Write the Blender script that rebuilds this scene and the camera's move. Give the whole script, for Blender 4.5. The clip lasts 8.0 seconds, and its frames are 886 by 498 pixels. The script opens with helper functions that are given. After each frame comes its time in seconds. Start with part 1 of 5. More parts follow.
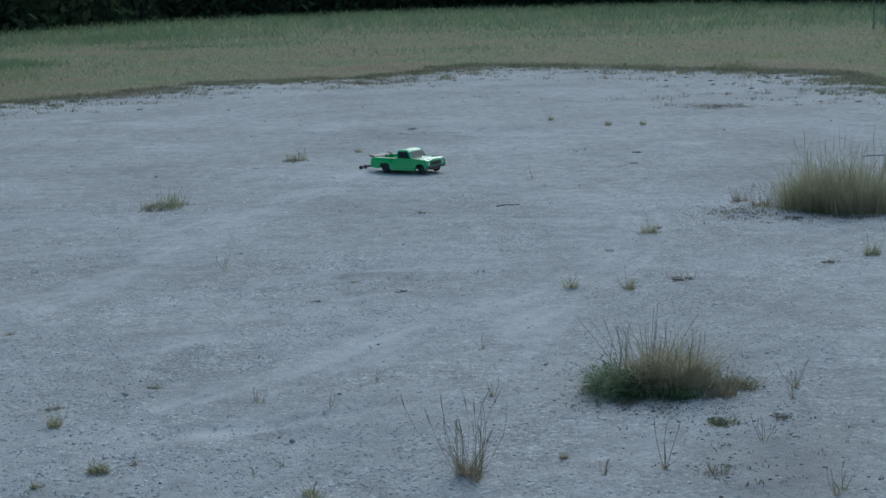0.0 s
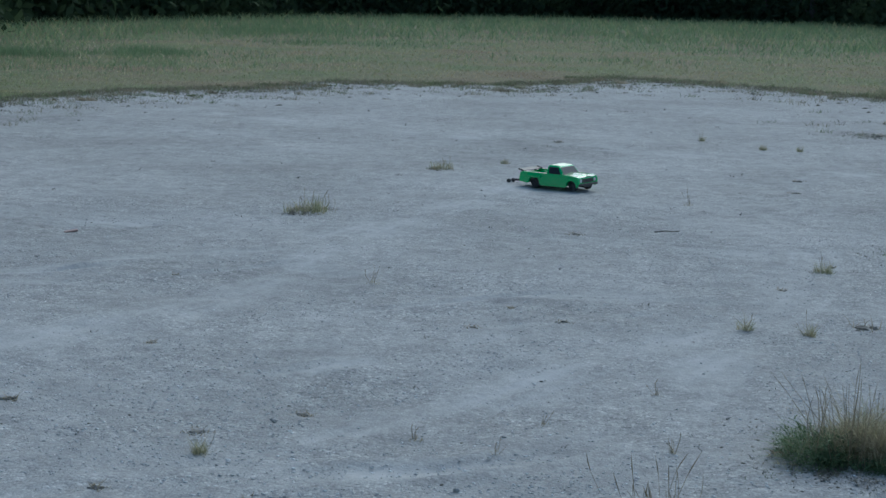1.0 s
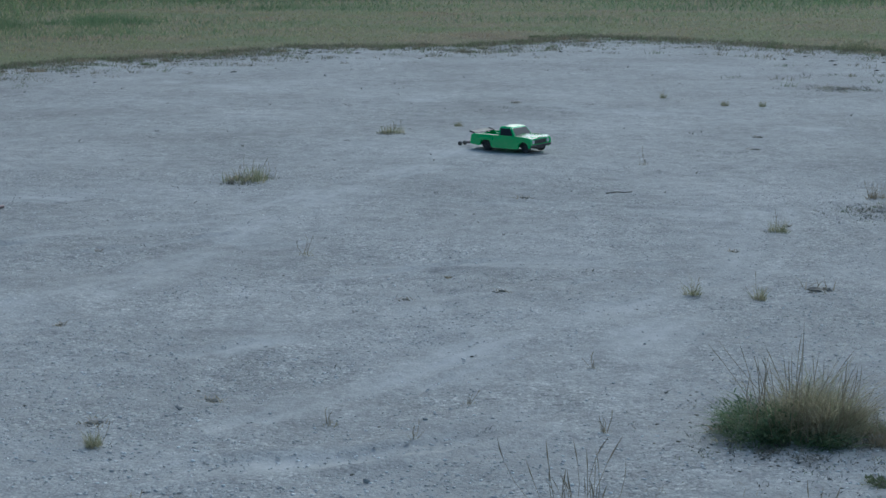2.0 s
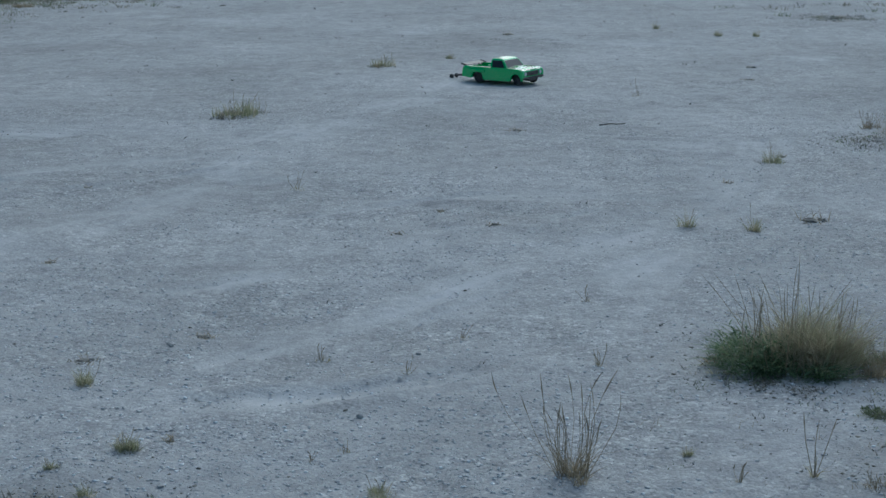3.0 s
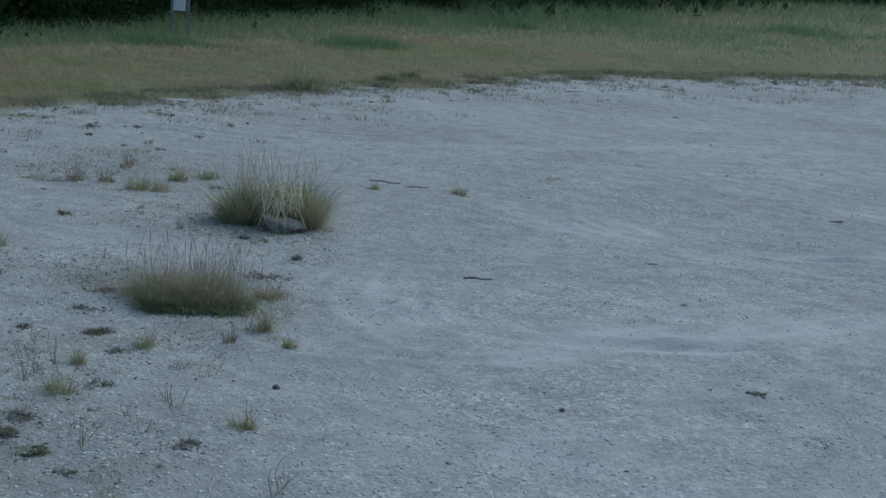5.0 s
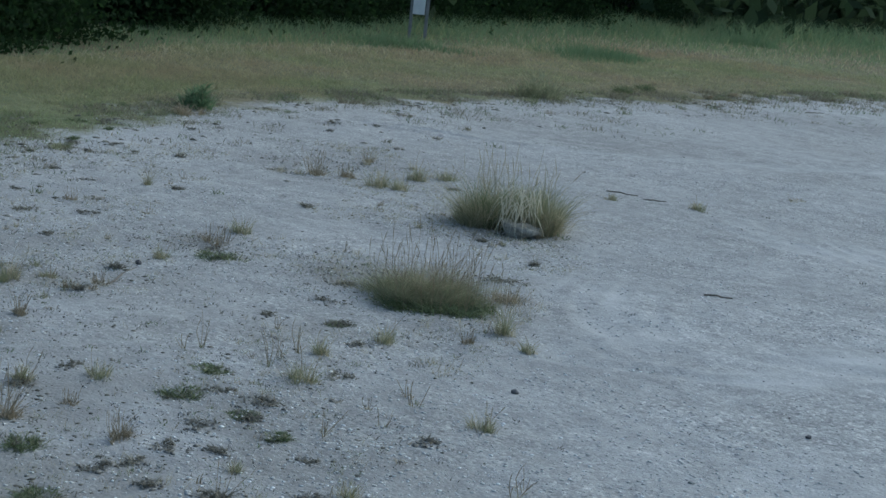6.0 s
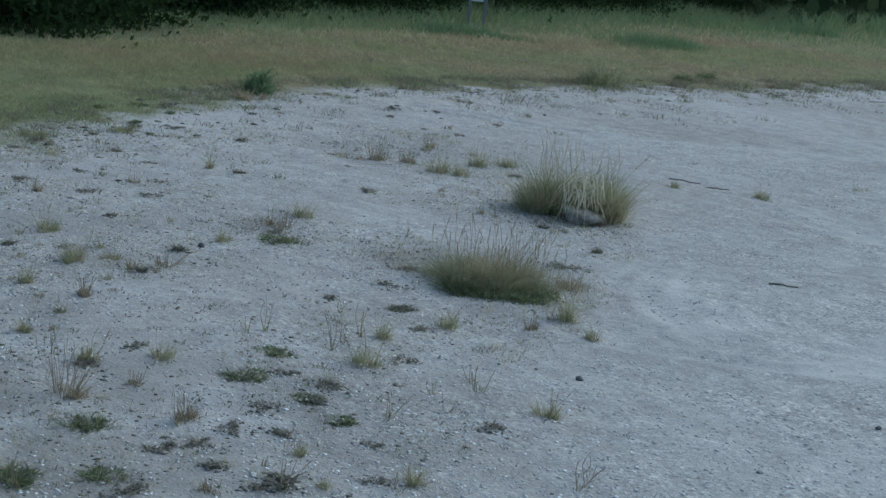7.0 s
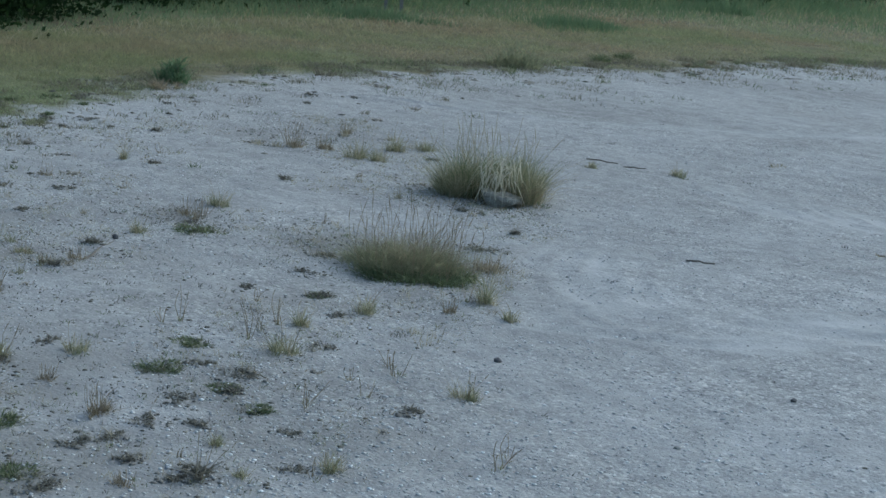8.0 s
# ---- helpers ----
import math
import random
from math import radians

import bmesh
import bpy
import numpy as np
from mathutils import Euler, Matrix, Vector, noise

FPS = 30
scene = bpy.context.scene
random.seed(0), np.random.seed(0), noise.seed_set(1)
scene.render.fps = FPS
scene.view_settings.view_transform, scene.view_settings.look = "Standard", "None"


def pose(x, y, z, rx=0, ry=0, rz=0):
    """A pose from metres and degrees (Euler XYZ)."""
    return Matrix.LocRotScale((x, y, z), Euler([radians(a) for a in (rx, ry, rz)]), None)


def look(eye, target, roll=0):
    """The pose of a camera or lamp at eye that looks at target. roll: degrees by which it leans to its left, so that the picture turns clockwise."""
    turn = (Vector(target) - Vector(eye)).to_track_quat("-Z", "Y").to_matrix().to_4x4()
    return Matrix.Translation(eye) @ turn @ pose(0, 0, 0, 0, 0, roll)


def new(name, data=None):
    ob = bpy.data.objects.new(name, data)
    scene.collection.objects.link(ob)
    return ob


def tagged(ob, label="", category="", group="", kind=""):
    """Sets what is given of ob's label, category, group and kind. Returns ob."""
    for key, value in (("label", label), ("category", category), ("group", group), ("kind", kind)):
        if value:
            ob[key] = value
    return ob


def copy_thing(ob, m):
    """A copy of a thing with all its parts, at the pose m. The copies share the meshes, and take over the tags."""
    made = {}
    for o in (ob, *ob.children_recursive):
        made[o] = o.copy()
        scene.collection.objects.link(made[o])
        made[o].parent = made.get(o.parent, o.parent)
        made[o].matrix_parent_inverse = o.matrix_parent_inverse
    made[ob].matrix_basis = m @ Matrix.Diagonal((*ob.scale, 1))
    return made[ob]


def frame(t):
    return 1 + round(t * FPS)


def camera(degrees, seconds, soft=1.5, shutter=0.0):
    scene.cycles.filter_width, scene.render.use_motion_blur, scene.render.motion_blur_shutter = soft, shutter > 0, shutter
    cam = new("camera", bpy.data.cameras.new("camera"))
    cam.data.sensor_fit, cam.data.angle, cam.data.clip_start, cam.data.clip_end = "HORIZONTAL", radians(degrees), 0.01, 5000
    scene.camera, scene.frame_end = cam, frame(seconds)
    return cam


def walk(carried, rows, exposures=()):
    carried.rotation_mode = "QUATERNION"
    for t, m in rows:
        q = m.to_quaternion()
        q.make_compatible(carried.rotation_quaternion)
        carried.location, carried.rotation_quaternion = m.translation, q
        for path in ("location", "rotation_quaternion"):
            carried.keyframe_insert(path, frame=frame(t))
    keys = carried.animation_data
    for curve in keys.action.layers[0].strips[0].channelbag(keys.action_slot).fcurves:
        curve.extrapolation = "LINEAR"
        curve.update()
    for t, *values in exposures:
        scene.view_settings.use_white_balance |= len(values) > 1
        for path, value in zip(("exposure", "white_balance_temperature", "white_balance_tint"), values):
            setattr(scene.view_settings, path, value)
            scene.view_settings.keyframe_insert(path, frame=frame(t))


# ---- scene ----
# x right, y ahead, z up, in metres; the first eye stands over the origin.
cam = camera(32.0, 8.0, soft=1.55)
# t, x, y, z, yaw, pitch, roll
ROWS = [
    (0.0, 0.000, 0.000, 1.481, -0.00, -9.71, -1.67),
    (0.5, -0.092, 0.236, 1.485, 2.52, -9.05, 0.08),
    (1.0, -0.233, 0.470, 1.494, 4.37, -9.51, 1.26),
    (1.5, -0.186, 0.664, 1.477, 6.80, -10.28, -0.07),
    (2.0, -0.046, 0.846, 1.453, 3.59, -10.84, -0.04),
    (2.2, -0.037, 0.870, 1.454, 2.82, -11.67, -0.82),
    (3.3, -0.063, 0.918, 1.435, 4.14, -13.71, 0.15),
    (3.5, -0.104, 0.934, 1.433, 6.76, -14.07, 1.46),
    (4.0, -0.207, 0.841, 1.488, 16.14, -12.62, 3.99),
    (4.5, -0.343, 0.854, 1.476, 23.72, -12.04, 4.79),
    (5.0, -0.468, 0.855, 1.456, 31.77, -11.53, 4.49),
    (5.2, -0.487, 0.861, 1.450, 33.98, -11.43, 5.01),
    (6.3, -0.613, 0.843, 1.402, 41.23, -12.25, 6.27),
    (6.5, -0.618, 0.845, 1.395, 41.77, -12.47, 6.20),
    (7.0, -0.634, 0.849, 1.391, 41.87, -12.49, 6.44),
    (7.5, -0.618, 0.865, 1.397, 40.48, -12.66, 6.02),
    (8.0, -0.617, 0.883, 1.387, 39.03, -12.74, 5.61),
]

def eye_pose(x, y, z, yaw, pitch, roll):
    return pose(x, y, z, 0, 0, yaw) @ pose(0, 0, 0, 90 + pitch) @ pose(0, 0, 0, 0, 0, roll)


walk(cam, [(t, eye_pose(*r)) for t, *r in ROWS],
     exposures=[(0.0, 0.39, 5290, -3.5), (5.0, 0.35, 5290, -3.5), (6.4, 0.64, 5400, -4), (8.0, 0.63, 5380, -4)])

# ---- world and light: dull evening under an even sky ----
SUN_ELEVATION, SUN_AZIMUTH = 42.0, 15.0
world = bpy.data.worlds.new("world")
scene.world = world
world.use_nodes = True
wn = world.node_tree
sky = wn.nodes.new("ShaderNodeTexSky")
sky.sky_type, sky.sun_disc = "NISHITA", False
sky.sun_elevation, sky.sun_rotation = radians(SUN_ELEVATION), radians(SUN_AZIMUTH)
sky.air_density, sky.dust_density = 1.0, 3.0
wn.links.new(sky.outputs[0], wn.nodes["Background"].inputs[0])
wn.nodes["Background"].inputs[1].default_value = 0.10
sun_data = bpy.data.lights.new("sun", "SUN")
sun_data.energy, sun_data.angle, sun_data.color = 0.5, radians(60), (1.0, 0.95, 0.88)
sun = new("sun", sun_data)
az, el = radians(SUN_AZIMUTH), radians(SUN_ELEVATION)
sun.matrix_world = look((0, 0, 0), (-math.sin(az) * math.cos(el), -math.cos(az) * math.cos(el), -math.sin(el)))


# ---- materials ----
class Mat:
    """A small builder for node materials."""

    def __init__(self, name, rough=0.8, metal=0.0, spec=0.5):
        self.m = bpy.data.materials.new(name)
        self.m.use_nodes = True
        self.t = self.m.node_tree
        self.b = self.t.nodes["Principled BSDF"]
        self.b.inputs["Roughness"].default_value = rough
        self.b.inputs["Metallic"].default_value = metal
        self.b.inputs["Specular IOR Level"].default_value = spec

    def node(self, kind, **values):
        n = self.t.nodes.new(kind)
        for key, value in values.items():
            n.inputs[key].default_value = value
        return n

    def link(self, a, b):
        self.t.links.new(a, b)

    def noise(self, scale, detail=4.0, rough=0.6, vector=None):
        n = self.node("ShaderNodeTexNoise", Scale=scale, Detail=detail, Roughness=rough)
        if vector is not None:
            self.link(vector, n.inputs["Vector"])
        return n.outputs["Fac"]

    def ramp(self, fac, *stops):
        n = self.t.nodes.new("ShaderNodeValToRGB")
        el = n.color_ramp.elements
        while len(el) < len(stops):
            el.new(0.5)
        for e, (p, c) in zip(el, stops):
            e.position, e.color = p, (*c, 1) if len(c) == 3 else c
        self.link(fac, n.inputs[0])
        return n.outputs[0]

    def mix(self, fac, a, b, blend="MIX"):
        n = self.t.nodes.new("ShaderNodeMix")
        n.data_type, n.blend_type = "RGBA", blend
        for sock, v in ((n.inputs[0], fac), (n.inputs[6], a), (n.inputs[7], b)):
            if isinstance(v, (int, float)):
                sock.default_value = v
            elif isinstance(v, tuple):
                sock.default_value = (*v, 1)
            else:
                self.link(v, sock)
        return n.outputs[2]

    def math(self, op, a, b=0.0):
        n = self.t.nodes.new("ShaderNodeMath")
        n.operation = op
        for sock, v in ((n.inputs[0], a), (n.inputs[1], b)):
            if isinstance(v, (int, float)):
                sock.default_value = v
            else:
                self.link(v, sock)
        return n.outputs[0]

    def attr(self, name):
        n = self.t.nodes.new("ShaderNodeAttribute")
        n.attribute_name = name
        return n.outputs["Fac"]

    def place(self):
        return self.t.nodes.new("ShaderNodeNewGeometry").outputs["Position"]

    def island(self):
        return self.t.nodes.new("ShaderNodeNewGeometry").outputs["Random Per Island"]

    def chance(self):
        return self.t.nodes.new("ShaderNodeObjectInfo").outputs["Random"]

    def colour(self, c):
        if isinstance(c, tuple):
            self.b.inputs["Base Color"].default_value = (*c, 1)
        else:
            self.link(c, self.b.inputs["Base Color"])

    def bump(self, height, strength=0.5, distance=0.01):
        n = self.node("ShaderNodeBump", Strength=strength, Distance=distance)
        self.link(height, n.inputs["Height"])
        self.link(n.outputs[0], self.b.inputs["Normal"])


def ground_material():
    k = Mat("pale_gravel", rough=0.95, spec=0.15)
    p = k.place()
    broad = k.ramp(k.noise(0.55, 5, 0.6, p), (0.3, (0.33, 0.325, 0.31)), (0.7, (0.47, 0.465, 0.45)))
    mid = k.ramp(k.noise(7.0, 6, 0.7, p), (0.3, (0.75, 0.75, 0.75)), (0.68, (1.1, 1.1, 1.1)))
    col = k.mix(1.0, broad, mid, "MULTIPLY")
    # single pebbles, some dark and some chalk white
    vor = k.node("ShaderNodeTexVoronoi", Scale=85.0, Randomness=1.0)
    k.link(p, vor.inputs["Vector"])
    sep = k.t.nodes.new("ShaderNodeSeparateColor")
    k.link(vor.outputs["Color"], sep.inputs[0])
    peb = k.ramp(sep.outputs[0], (0.0, (0.58, 0.58, 0.59)), (0.2, (0.88, 0.88, 0.88)), (0.8, (1.02, 1.02, 1.01)), (1.0, (1.5, 1.5, 1.47)))
    grit = k.math("SUBTRACT", 1.0, k.attr("track"))
    patch = k.ramp(k.noise(1.6, 3, 0.6, p), (0.36, (0.15, 0.15, 0.15)), (0.62, (1, 1, 1)))
    amount = k.math("MULTIPLY", grit, patch)
    col = k.mix(amount, col, k.mix(1.0, col, peb, "MULTIPLY"))
    speck = k.ramp(k.noise(150.0, 3, 0.8, p), (0.30, (0.62, 0.62, 0.62)), (0.5, (1.0, 1.0, 1.0)), (0.70, (1.42, 1.42, 1.40)))
    col = k.mix(k.math("ADD", k.math("MULTIPLY", amount, 0.6), 0.3), col, k.mix(1.0, col, speck, "MULTIPLY"))
    crumb = k.ramp(k.noise(32.0, 5, 0.75, p), (0.3, (0.80, 0.80, 0.80)), (0.7, (1.14, 1.14, 1.14)))
    col = k.mix(0.8, col, k.mix(1.0, col, crumb, "MULTIPLY"))
    soil = k.ramp(k.noise(5.0, 6, 0.75, p), (0.25, (0.13, 0.122, 0.108)), (0.75, (0.32, 0.31, 0.285)))
    col = k.mix(k.math("MULTIPLY", k.attr("soil"), 0.85), col, soil)
    # fine dust swept smooth along the wheel tracks
    col = k.mix(k.math("MULTIPLY", k.attr("track"), 0.58), col, (0.545, 0.545, 0.53))
    thatch = turf(k, p, 0.82)
    edge = k.math("ADD", k.attr("field"), k.math("MULTIPLY", k.math("SUBTRACT", k.noise(1.4, 7, 0.75, p), 0.5), 1.15))
    col = k.mix(k.ramp(edge, (0.35, (0, 0, 0)), (0.6, (1, 1, 1))), col, thatch)
    # Wood floor: dark litter, with the shade between trees put into its colour.
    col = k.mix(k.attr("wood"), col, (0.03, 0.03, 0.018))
    k.colour(col)
    h = k.math("ADD", k.math("MULTIPLY", vor.outputs["Distance"], -0.35), k.math("ADD", k.noise(30.0, 5, 0.7, p), k.math("MULTIPLY", k.noise(9.0, 4, 0.6, p), 1.4)))
    k.bump(k.math("MULTIPLY", h, k.math("ADD", k.math("MULTIPLY", grit, 0.8), 0.2)), 0.60, 0.010)
    return k.m


def blade_material(name, dark, light, rough=0.75, tip=None):
    k = Mat(name, rough=rough, spec=0.25)
    col = k.ramp(k.island(), (0.0, dark), (1.0, light))
    col = k.mix(k.math("MULTIPLY", k.noise(3.0, 3, 0.6, k.place()), 0.35), col, dark)
    k.colour(col)
    thin = k.node("ShaderNodeBsdfTranslucent")
    k.link(col, thin.inputs["Color"])
    both = k.t.nodes.new("ShaderNodeMixShader")
    both.inputs[0].default_value = 0.5
    k.link(k.b.outputs[0], both.inputs[1])
    k.link(thin.outputs[0], both.inputs[2])
    k.link(both.outputs[0], k.t.nodes["Material Output"].inputs["Surface"])
    return k.m


def turf(k, p, gain=1.0, green=0.0):
    """The field's tones: tan, olive and brown in broad soft patches."""
    tone = k.math("ADD", k.math("MULTIPLY", k.math("SUBTRACT", k.noise(0.30, 5, 0.65, p), 0.5), 1.15), green + 0.53)
    c = [tuple(gain * q for q in rgb) for rgb in ((0.245, 0.195, 0.125), (0.265, 0.235, 0.145), (0.225, 0.235, 0.125), (0.165, 0.212, 0.105))]
    col = k.ramp(tone, (0.32, c[0]), (0.45, c[1]), (0.60, c[2]), (0.85, c[3]))
    fine = k.ramp(k.noise(3.0, 6, 0.75, p), (0.3, (0.68, 0.68, 0.68)), (0.7, (1.22, 1.22, 1.22)))
    col = k.mix(0.8, col, k.mix(1.0, col, fine, "MULTIPLY"))
    tuft = k.ramp(k.noise(16.0, 4, 0.7, p), (0.3, (0.66, 0.66, 0.66)), (0.7, (1.28, 1.28, 1.28)))
    return k.mix(0.8, col, k.mix(1.0, col, tuft, "MULTIPLY"))


def field_material(name, dry):
    k = Mat(name, rough=0.85, spec=0.1)
    col = turf(k, k.place(), 1.56, 0.22 * (1 - dry))
    vary = k.ramp(k.island(), (0.0, (0.88, 0.88, 0.88)), (1.0, (1.12, 1.12, 1.10)))
    col = k.mix(1.0, col, vary, "MULTIPLY")
    k.colour(col)
    thin = k.node("ShaderNodeBsdfTranslucent")
    k.link(col, thin.inputs["Color"])
    both = k.t.nodes.new("ShaderNodeMixShader")
    both.inputs[0].default_value = 0.5
    k.link(k.b.outputs[0], both.inputs[1])
    k.link(thin.outputs[0], both.inputs[2])
    k.link(both.outputs[0], k.t.nodes["Material Output"].inputs["Surface"])
    return k.m


def mottled(name, dark, light, scale, rough=0.85, metal=0.0, bump=0.3, spec=0.4, depth=0.01):
    k = Mat(name, rough=rough, metal=metal, spec=spec)
    n = k.noise(scale, 6, 0.65, k.place())
    col = k.ramp(n, (0.3, dark), (0.7, light))
    col = k.mix(k.math("MULTIPLY", k.chance(), 0.3), col, dark)
    k.colour(col)
    k.bump(n, bump, depth)
    return k.m


def paint(name, colour, rough, coat=0.0, dust=0.12):
    k = Mat(name, rough=rough, spec=0.5)
    n = k.noise(45.0, 5, 0.7, k.place())
    k.colour(k.mix(k.math("MULTIPLY", k.ramp(n, (0.45, (0, 0, 0)), (0.75, (1, 1, 1))), dust), colour, (0.45, 0.44, 0.41)))
    k.b.inputs["Coat Weight"].default_value = coat
    k.b.inputs["Coat Roughness"].default_value = 0.03
    k.b.inputs["Coat IOR"].default_value = 1.6
    return k.m


GROUND = ground_material()
STRAW = blade_material("straw_blades", (0.38, 0.335, 0.21), (0.64, 0.58, 0.41))
PALE_STRAW = blade_material("bleached_blades", (0.58, 0.54, 0.41), (0.78, 0.74, 0.61))
OLIVE = blade_material("olive_blades", (0.23, 0.24, 0.138), (0.455, 0.455, 0.29))
GREEN = blade_material("green_leaves", (0.105, 0.145, 0.065), (0.245, 0.29, 0.145))
LEAFY = blade_material("dark_creeping_leaves", (0.10, 0.135, 0.065), (0.27, 0.31, 0.17))
LUSH = blade_material("lush_green_leaves", (0.085, 0.14, 0.07), (0.26, 0.345, 0.185))
LITTER = blade_material("leaf_litter", (0.13, 0.125, 0.10), (0.34, 0.32, 0.26))
EDGE_DULL = blade_material("dull_edge_blades", (0.17, 0.16, 0.115), (0.35, 0.325, 0.235))
RUST = blade_material("rusty_stalks", (0.25, 0.208, 0.14), (0.48, 0.415, 0.29))
FIELD_DRY = field_material("field_straw", 1.0)
FIELD_BROWN = blade_material("field_brown", (0.27, 0.235, 0.165), (0.40, 0.35, 0.245))
FIELD_PALE = blade_material("field_pale_straw", (0.42, 0.385, 0.26), (0.56, 0.515, 0.36))
FIELD_GREEN = field_material("field_green", 0.45)
TALL_GREEN = blade_material("tall_weed_green", (0.13, 0.20, 0.105), (0.25, 0.34, 0.185))
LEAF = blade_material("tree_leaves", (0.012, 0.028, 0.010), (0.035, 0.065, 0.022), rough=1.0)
# Lighter than LEAF: the haze of distance is put into these leaves' colour.
HAZED_LEAF = blade_material("hazed_far_leaves", (0.03, 0.052, 0.027), (0.075, 0.11, 0.055), rough=1.0)
BARK = mottled("bark", (0.05, 0.045, 0.038), (0.13, 0.115, 0.10), 14.0, bump=0.6)
STONE = mottled("limestone", (0.24, 0.24, 0.225), (0.48, 0.47, 0.44), 28.0, bump=0.8)
BOULDER = mottled("boulder_stone", (0.22, 0.21, 0.18), (0.46, 0.44, 0.39), 26.0, bump=1.0, depth=0.03)
DARK_STONE = mottled("dark_stone", (0.05, 0.05, 0.055), (0.12, 0.12, 0.125), 30.0, bump=0.5)
DEAD = mottled("dead_plant", (0.12, 0.112, 0.095), (0.30, 0.285, 0.25), 40.0, bump=0.4)
WOOD = mottled("weathered_stick", (0.10, 0.09, 0.075), (0.25, 0.22, 0.18), 35.0, bump=0.4)
POST = mottled("grey_post", (0.16, 0.165, 0.16), (0.30, 0.30, 0.29), 12.0, bump=0.3)
BOARD = mottled("white_board", (0.62, 0.64, 0.64), (0.80, 0.81, 0.80), 9.0, rough=0.5, bump=0.05)
CHIP = mottled("pale_chips", (0.50, 0.50, 0.48), (0.86, 0.86, 0.84), 60.0, bump=0.2)
CLAY = mottled("orange_plastic", (0.38, 0.25, 0.21), (0.50, 0.36, 0.31), 18.0, rough=0.6, bump=0.2)
TRUCK_GREEN = paint("truck_green", (0.012, 0.50, 0.105), 0.18, coat=1.0, dust=0.04)
GLASS_DARK = paint("smoked_window", (0.012, 0.014, 0.016), 0.4, coat=0.0, dust=0.03)
BLACK = paint("black_plastic", (0.018, 0.018, 0.02), 0.5, dust=0.25)
RUBBER = paint("tyre_rubber", (0.022, 0.022, 0.023), 0.85, dust=0.35)
LAMP_CLEAR = paint("lamp_lens", (0.6, 0.62, 0.62), 0.15, coat=0.5)
LAMP_RED = paint("red_lens", (0.35, 0.015, 0.012), 0.2, coat=0.5)
rng = np.random.default_rng(7)


# ---- mesh helpers ----
def part(name, bm, material, parent=None, label="", smooth=False):
    """One mesh object out of a bmesh, under a thing or a part."""
    me = bpy.data.meshes.new(name)
    bm.normal_update()
    bm.to_mesh(me)
    bm.free()
    me.materials.append(material)
    if smooth:
        me.shade_smooth()
    ob = new(name, me)
    ob.parent = parent
    if label:
        ob["label"] = label
    return ob


def sheet(name, verts, faces, material, parent=None, smooth=False):
    """One mesh object out of arrays; faces: a list of index arrays, each with one face size."""
    me = bpy.data.meshes.new(name)
    verts = np.asarray(verts, dtype=np.float32)
    me.vertices.add(len(verts))
    me.vertices.foreach_set("co", verts.ravel())
    loops = np.concatenate([f.ravel() for f in faces]).astype(np.int32)
    sizes = np.concatenate([np.full(len(f), f.shape[1]) for f in faces]).astype(np.int32)
    me.loops.add(len(loops))
    me.loops.foreach_set("vertex_index", loops)
    me.polygons.add(len(sizes))
    me.polygons.foreach_set("loop_start", np.r_[0, np.cumsum(sizes)[:-1]].astype(np.int32))
    me.polygons.foreach_set("loop_total", sizes)
    me.update(calc_edges=True)
    me.validate()
    me.materials.append(material)
    if smooth:
        me.shade_smooth()
    ob = new(name, me)
    ob.parent = parent
    return ob


def ribbons(roots, heights, leans, ways, widths, levels=3, droop=0.0, twist=None):
    """Tapered blades: each rises from its root, leans by a share of its height in a direction, and droops towards its tip."""
    n = len(roots)
    if twist is None:
        twist = rng.uniform(0, math.pi, n)
    across = np.c_[np.cos(twist), np.sin(twist), np.zeros(n)]
    way = np.c_[np.cos(ways), np.sin(ways), np.zeros(n)]
    verts = []
    for i in range(levels):
        s = i / levels
        centre = roots + way * (leans * heights * s ** 1.6)[:, None]
        centre[:, 2] += heights * (s - droop * s * s)
        w = (widths * (1 - 0.55 * s) / 2)[:, None]
        verts += [centre - across * w, centre + across * w]
    tip = roots + way * (leans * heights)[:, None]
    tip[:, 2] += heights * (1 - droop)
    verts.append(tip)
    v = np.stack(verts, axis=1).reshape(-1, 3)
    base = (np.arange(n) * (2 * levels + 1))[:, None]
    quads = [base + np.array([2 * i, 2 * i + 1, 2 * i + 3, 2 * i + 2]) for i in range(levels - 1)]
    tris = base + np.array([2 * levels - 2, 2 * levels - 1, 2 * levels])
    return v, [np.concatenate(quads)] if levels > 1 else [], [tris]


def blades(name, roots, heights, leans, ways, widths, material, parent=None, levels=3, droop=0.0):
    v, q, t = ribbons(roots, heights, leans, ways, widths, levels, droop)
    return sheet(name, v, q + t, material, parent)


